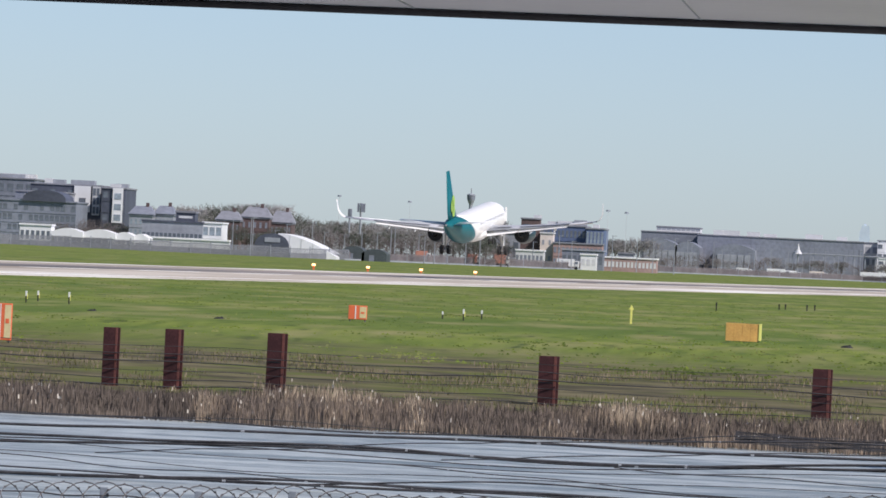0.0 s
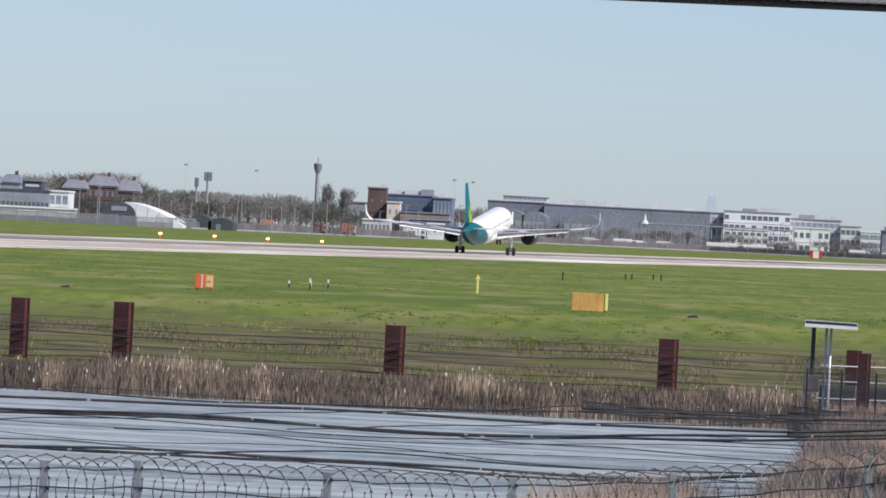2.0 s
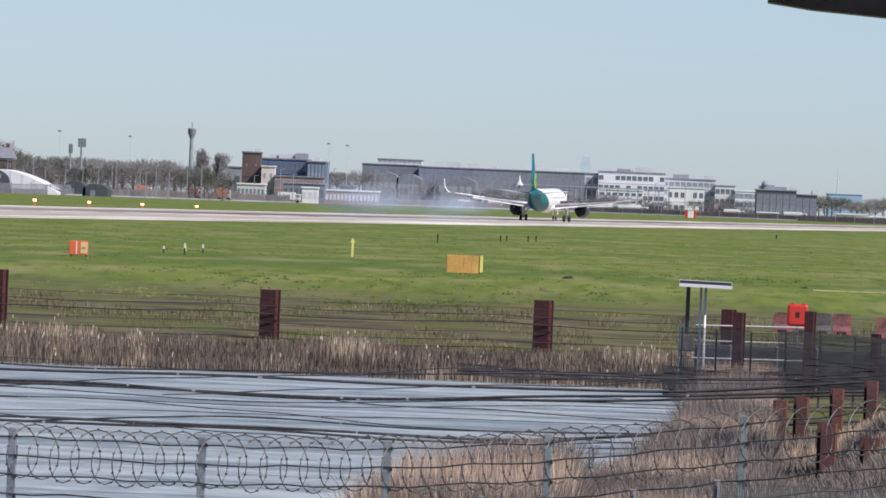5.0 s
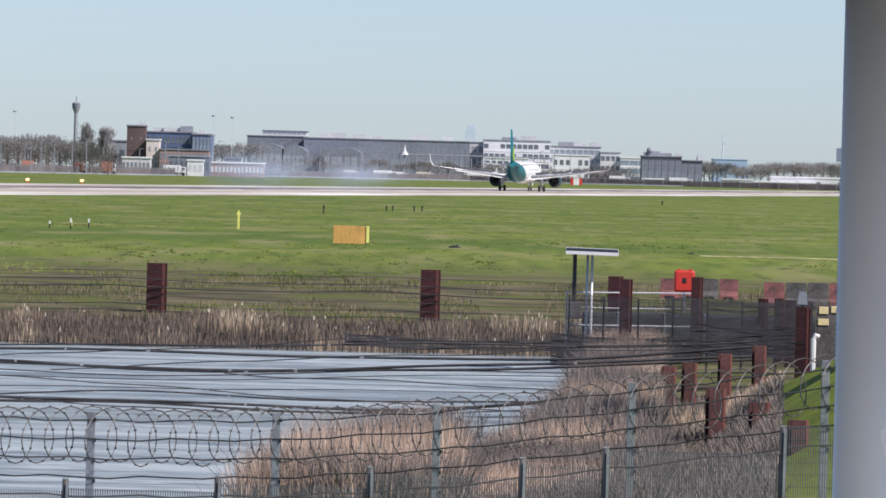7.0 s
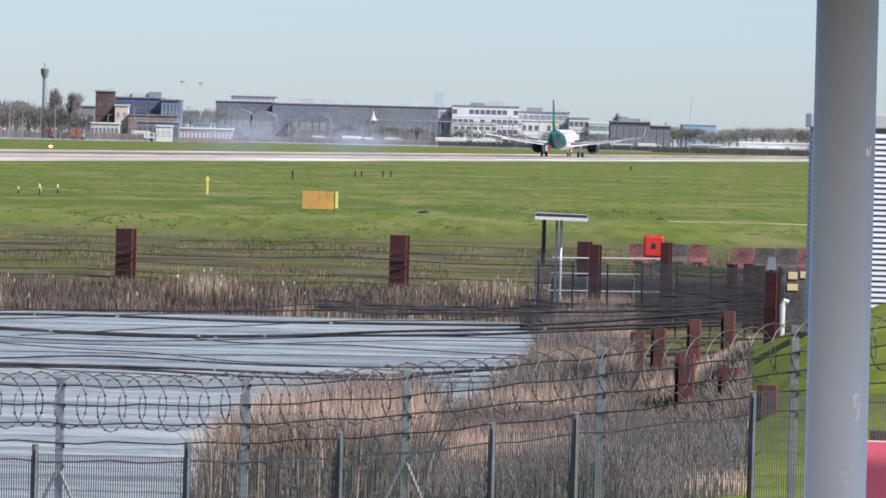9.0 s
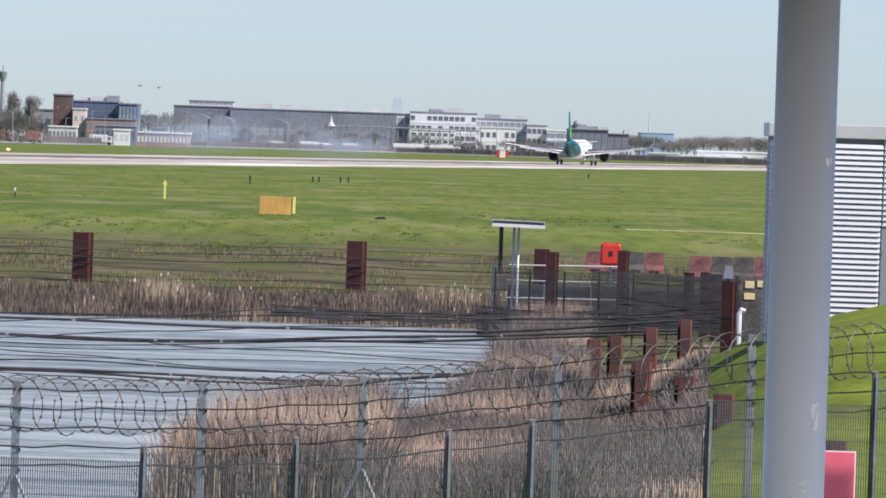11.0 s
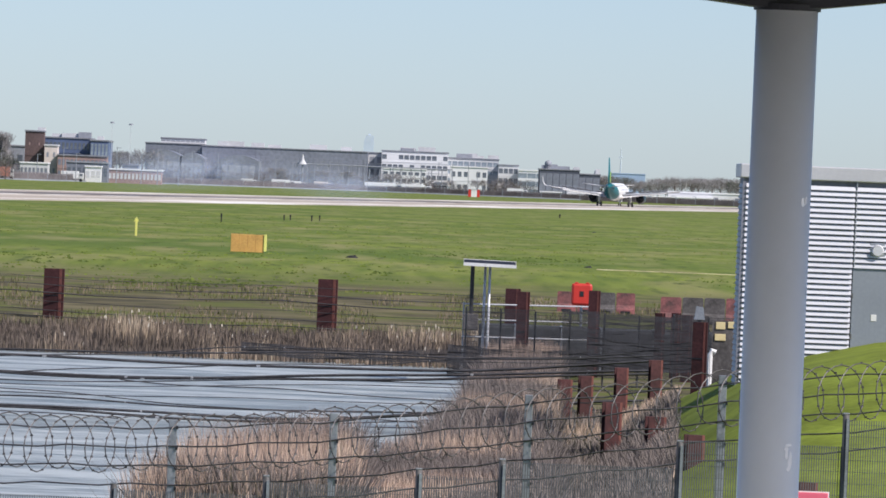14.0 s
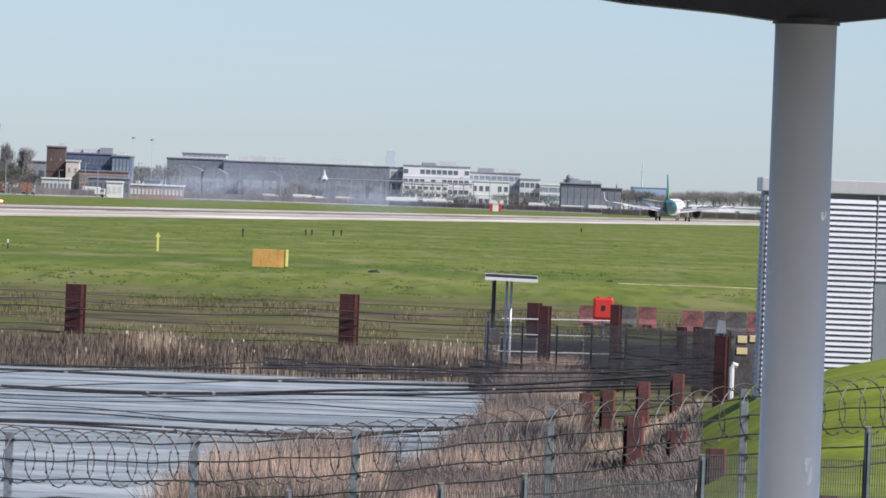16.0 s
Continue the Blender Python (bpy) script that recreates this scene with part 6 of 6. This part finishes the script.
def boundary():
    """Fence line along the far grass, in bays between posts."""
    line = [(-9.5, 1990), (-7, 2030), (-4.9, 2040), (-3.0, 2280), (-2.0, 2700), (-0.6, 2920), (1.0, 2920), (3.6, 2920)]
    rnd = random.Random(61)
    f = thing("boundary_fence", pose(0, 0, 0), "grey screened boundary fence beyond the far grass", "fence")
    for (a0, d0), (a1, d1) in zip(line, line[1:]):
        n = max(2, int((a1 - a0) / 0.14))
        for k in range(n):
            p = Vector((ax(a0 + (a1 - a0) * k / n, d0 + (d1 - d0) * k / n), d0 + (d1 - d0) * k / n, 0))
            q = Vector((ax(a0 + (a1 - a0) * (k + 1) / n, d0 + (d1 - d0) * (k + 1) / n), d0 + (d1 - d0) * (k + 1) / n, 0))
            wall = p.x / p.y > -0.0785
            h = 2.5 if wall else 2.9
            h *= 0.94 + 0.12 * ((k * 7) % 5) / 5
            verts, faces = [], []
            count = 46
            for j in range(count + 2):
                lo = p.lerp(q, j / count) if j < count else p
                hi = p.lerp(q, (j + 0.4 + 0.35 * rnd.random()) / count) if j < count else q
                z0, z1 = (0, h * rnd.uniform(0.93, 1.0)) if j < count else ((0, h * (0.8 if wall else 0.5)) if j == count else (h * 0.86, h * 0.92))
                o = len(verts)
                for yy in (0.0, 0.12):
                    verts += [(lo.x, lo.y + yy, z0), (hi.x, hi.y + yy, z0), (hi.x, hi.y + yy, z1), (lo.x, lo.y + yy, z1)]
                faces += [(o, o + 1, o + 2, o + 3), (o + 7, o + 6, o + 5, o + 4), (o + 3, o + 2, o + 6, o + 7), (o, o + 3, o + 7, o + 4), (o + 1, o + 5, o + 6, o + 2)]
            s = raw("screen_panel", verts, faces, F_wall if wall else M_farfence, f)
            if wall and a0 < -0.5:
                part("low_kerb", loft(bmesh.new(), [[(v.x, v.y - 14, 0), (v.x, v.y - 13.6, 0), (v.x, v.y - 13.6, 0.42), (v.x, v.y - 14, 0.42)] for v in (p, q)]), F_grey, s, "low grey concrete kerb")
            part("fence_post", one_box(p.x - 0.12, p.x + 0.12, p.y - 0.15, p.y, 0, h + 0.35), F_grey, s)


def lamp_posts():
    rnd = random.Random(5)
    src = thing("lamp_post", pose(0, 0, 0), "pale slim street lamp post by the airfield road", "lamp post", "lamp posts")
    part("pole", tube(bmesh.new(), [(0, 0, 0), (0, 0, 1)], [0.15, 0.10], 6), F_grey, src)
    part("arm", one_box(-0.25, 1.3, -0.12, 0.12, 0.985, 1.0), F_grey, src)
    src.scale = (1, 1, 8.5)
    first = True
    spots = [(-5.35 + 0.105 * k + rnd.uniform(-0.05, 0.05), rnd.uniform(2130, 2200), rnd.uniform(7, 11)) for k in range(19)]
    spots += [(-3.3 + 0.19 * k + rnd.uniform(-0.06, 0.06), rnd.uniform(2330, 2380), rnd.uniform(8, 12)) for k in range(8)]
    spots += [(-1.95 + 0.095 * k + rnd.uniform(-0.04, 0.04), rnd.uniform(2960, 3010), rnd.uniform(8, 13)) for k in range(24)]
    for a, d, h in spots:
        if first:
            src.matrix_basis = pose(ax(a, d), d, 0) @ Matrix.Diagonal((1, 1, h, 1))
            first = False
        else:
            o = copy_thing(src, pose(ax(a, d), d, 0))
            o.scale = (1, 1, h)


def tree_mesh(seed, tall, wide, poplar=False, shrub=False):
    """Tapered trunk and limbs, and a crown of many small twig clumps with gaps."""
    rnd = random.Random(seed)
    tk = bmesh.new()
    tube(tk, [(0, 0, 0), (0.1, 0, tall * 0.35), (0, 0.1, tall * 0.85)], [tall * 0.03, tall * 0.022, tall * 0.004], 6)
    tips = []
    for k in range(9):
        z = tall * rnd.uniform(0.25, 0.7)
        a = rnd.uniform(0, 6.28)
        r = wide * rnd.uniform(0.3, 0.48)
        tip = (r * math.cos(a), r * math.sin(a), z + (tall - z) * rnd.uniform(0.3, 0.75))
        tube(tk, [(0, 0, z), (tip[0] * 0.5, tip[1] * 0.5, z + (tip[2] - z) * 0.6), tip], [tall * 0.012, tall * 0.008, tall * 0.003], 4)
        tips.append(Vector(tip))
    tips.append(Vector((0, 0, tall * 0.9)))
    if shrub:
        tips = [Vector((t.x, t.y, t.z * f)) for t in tips for f in (0.3, 0.65, 0.95)]
    verts, faces = [], []

    def twig(p, u, length, w):
        side = u.cross(Vector((rnd.gauss(0, 1), rnd.gauss(0, 1), rnd.gauss(0, 1)))).normalized() * w
        o = len(verts)
        verts.extend([p - side, p + side, p + u * length])
        faces.append((o, o + 1, o + 2))
    up = Vector((0, 0, 1.0))
    for k in range(520):
        c = rnd.choice(tips)
        p = c + Vector((rnd.gauss(0, wide * 0.15), rnd.gauss(0, wide * 0.15), rnd.gauss(0, tall * (0.17 if poplar else 0.11))))
        if p.z < tall * (0.03 if shrub else 0.22) or p.z > tall * 0.93:
            continue
        u = ((p - Vector((0, 0, tall * 0.4))).normalized() * (0.3 if poplar else 0.8) + up * (1.2 if poplar else 0.35) + Vector((rnd.gauss(0, 0.3), rnd.gauss(0, 0.3), rnd.gauss(0, 0.3)))).normalized()
        ln = tall * rnd.uniform(0.08, 0.15)
        twig(p - u * ln * 0.5, u, ln, tall * 0.0035)
        for j in range(11):
            q = p + u * ln * rnd.uniform(-0.4, 0.5)
            v = (u + Vector((rnd.gauss(0, 0.7), rnd.gauss(0, 0.7), rnd.gauss(0, 0.7)))).normalized()
            twig(q, v, tall * rnd.uniform(0.03, 0.075), tall * rnd.uniform(0.002, 0.0042))
    return tk, verts, faces


def trees():
    rnd = random.Random(31)
    kinds = []
    for k in range(8):
        ev = k in (3,)
        pop = k in (4, 5)
        shrub = k >= 6
        src = thing("poplar_tree" if pop else "shrub" if shrub else "tree", pose(0, 0, 0), "slim bare poplar tree" if pop else ("dark evergreen tree behind the boundary" if ev else "leafless brown thicket clothed to the ground" if shrub else "bare winter tree with fine brown twigs"), "tree", "trees along the skyline")
        tk, v, f = tree_mesh(40 + k, 12.0, 3.2 if pop else rnd.uniform(10, 14) * (1.5 if shrub else 1), pop, shrub)
        part("trunk", tk, M_bark, src)
        raw("crown", v, f, M_evergreen if ev else M_thicket if shrub else M_twigs, src)
        kinds.append([src, False])

    def plant(kind, a, d, top):
        h = max(3.0, hz(top, d))
        src, used = kinds[kind]
        s = h / 12.0
        m = pose(ax(a, d), d, -0.1, 0, 0, rnd.uniform(0, 360))
        if not used:
            src.matrix_basis = m @ Matrix.Diagonal((s, s, s, 1))
            kinds[kind][1] = True
        else:
            o = copy_thing(src, m)
            o.scale = (s, s, s)
    for a, top in ((-3.482, 0.30), (-3.325, 0.275), (-3.36, 0.20)):
        plant(4 if a < -3.4 else 5, a, 2420, top)
    line = [(-7.6, 0.18), (-6.16, 0.20), (-5.9, 0.255), (-5.6, 0.285), (-5.4, 0.29), (-5.06, 0.315), (-4.93, 0.235), (-4.7, 0.20), (-4.45, 0.225), (-4.1, 0.195), (-3.85, 0.225), (-3.6, 0.175), (-3.2, 0.15), (-2.6, 0.17), (-2.3, 0.19)]
    a = -6.2
    while a < -2.25:
        plant(rnd.choice((0, 1, 2, 2, 3)), a, rnd.uniform(2330, 2480) if a < -3.25 else rnd.uniform(2540, 2600), lerp_table(line, a) * rnd.uniform(0.82, 1.0))
        a += rnd.uniform(0.05, 0.10)
    a = -6.6
    while a < -3.3:
        plant(rnd.choice((6, 7, 7, 6, 3)), a, rnd.uniform(2200, 2260), rnd.uniform(0.07, 0.14))
        a += rnd.uniform(0.05, 0.10)
    a = 1.12
    while a < 3.6:
        plant(rnd.choice((0, 1, 2, 3)), a, rnd.uniform(3300, 3500), rnd.uniform(0.07, 0.135) if a < 1.7 else rnd.uniform(0.10, 0.15))
        a += rnd.uniform(0.035, 0.08)
    a = -2.2
    while a < 0.7:
        plant(rnd.choice((0, 1, 6, 7)), a, rnd.uniform(3000, 3040), rnd.uniform(0.02, 0.09))
        a += rnd.uniform(0.06, 0.14)


def van(a, d, length, height, cab, box_mat, label):
    v = thing("parked_truck", pose(ax(a, d), d, 0), label, "truck", "parked vehicles")
    part("body", one_box(0, length * 0.78, 0, 2.4, 0.9, height, 0.1), box_mat, v)
    c = part("cab", one_box(length * 0.79, length, 0.05, 2.35, 0.6, height * 0.85, 0.2), cab, v)
    part("side_window", one_box(length * 0.83, length * 0.95, 0.0, 0.06, height * 0.55, height * 0.78), F_glass, c)
    for u in (0.12, 0.28, 0.88):
        part("wheel", tube(bmesh.new(), [(length * u, -0.02, 0.5), (length * u, 0.35, 0.5)], 0.5, 12), M_black, v)


far_left()
tower_and_masts()
far_middle()
far_right()
boundary()
lamp_posts()
trees()
for a, d, L, h, m_ in ((-0.62, 2935, 15, 3.6, F_white), (-0.35, 2935, 12, 3.4, F_white), (-1.32, 2930, 9, 3.2, F_white), (-1.22, 2932, 8, 2.8, F_white), (-1.55, 2934, 6, 3.0, F_pale), (-1.0, 2931, 7, 3.0, F_tan), (-2.9, 2360, 7, 3.2, F_white), (0.45, 2930, 8, 3.4, F_white), (0.9, 2925, 9, 3.3, F_white), (-3.96, 2190, 4.2, 3.5, F_faded), (-3.57, 2215, 3.6, 3.3, F_faded), (-3.37, 2235, 4.4, 3.7, F_faded)):
    van(a, d, L, h, F_pale, m_, "faded orange-red truck behind the boundary wall" if m_ is F_faded else "white parked truck along the far boundary" if m_ is F_white else "pale parked truck along the far boundary")


# ---- what moves ----
def motions():
    def along(y, z, pitch=0.0, bank=0.0):
        return pose(-177.9 + 0.118 * y, y, z) @ Matrix.Rotation(-HEAD, 4, "Z") @ pose(0, 0, 0, pitch, bank, 0)
    track = [(0, 990.6), (0.5, 1024.7), (1, 1058.9), (1.5, 1093.1), (2, 1127.6), (2.5, 1162.0), (3, 1196.2), (3.5, 1230.6), (4.25, 1281.8), (5, 1332.5), (5.5, 1366.2), (6, 1399.8), (6.5, 1432.2), (7, 1463.7), (7.5, 1494.6), (8, 1525.7),
             (8.5, 1556.5), (9, 1586.1), (9.75, 1629.5), (10.5, 1671.5), (11.5, 1726.1), (12, 1752.9), (12.5, 1778.7), (13, 1803.8), (13.5, 1828.8), (14, 1854.1), (14.5, 1879.3), (15, 1903.4), (15.5, 1926.8), (16, 1950.9)]
    height = [(0, 3.7), (0.5, 2.7), (1, 1.75), (1.5, 0.95), (2, 0.35), (2.4, 0.08), (2.7, 0.06)]
    pitch = [(0, 5.0), (1.5, 5.5), (2.5, 5.6), (3.2, 4.8), (4.25, 2.0), (5, 0.6), (5.5, 0.3)]
    bank = [(0, -1.6), (1, -1.2), (2, -0.6), (3, 0), (4, 0)]
    walk(plane, [(t, along(y, lerp_table(height, t), lerp_table(pitch, t), lerp_table(bank, t))) for t, y in track])
    for sp, hinge in SPOILERS:
        rows = [(t, Matrix.Translation(hinge) @ pose(0, 0, 0, -a, 0, 0)) for t, a in ((0, 0), (2.9, 0), (3.6, 42), (16, 42))]
        walk(sp, rows)
    for leg in LEGS:
        walk(leg, [(0, pose(0, 0, -0.34)), (2.3, pose(0, 0, -0.34)), (2.8, pose(0, 0, 0)), (16, pose(0, 0, 0))])
    for ob, side, u, lz, r in PUFFS:
        y0 = 1140 + 60 * u
        born = 2.25 + (y0 - 1140) / 68
        hid = -1.2 * lz - 1
        z1 = lz * 0.55
        out = 2 * u - 1
        rows = []
        for t, z, dx in ((0, hid, 0), (born - 0.1, hid, 0), (born + 0.5, z1 * 0.7, 0), (6, z1 + 0.5, 1 + 1.2 * out), (10, z1 + 0.9 * r + 0.7, 6 + 7 * out), (16, z1 + 1.6 * r + 0.8, 11 + 11 * out)):
            rows.append((t, pose(-177.9 + 0.118 * y0 + side * 3.8 + dx, y0, z)))
        walk(ob, rows)


motions()
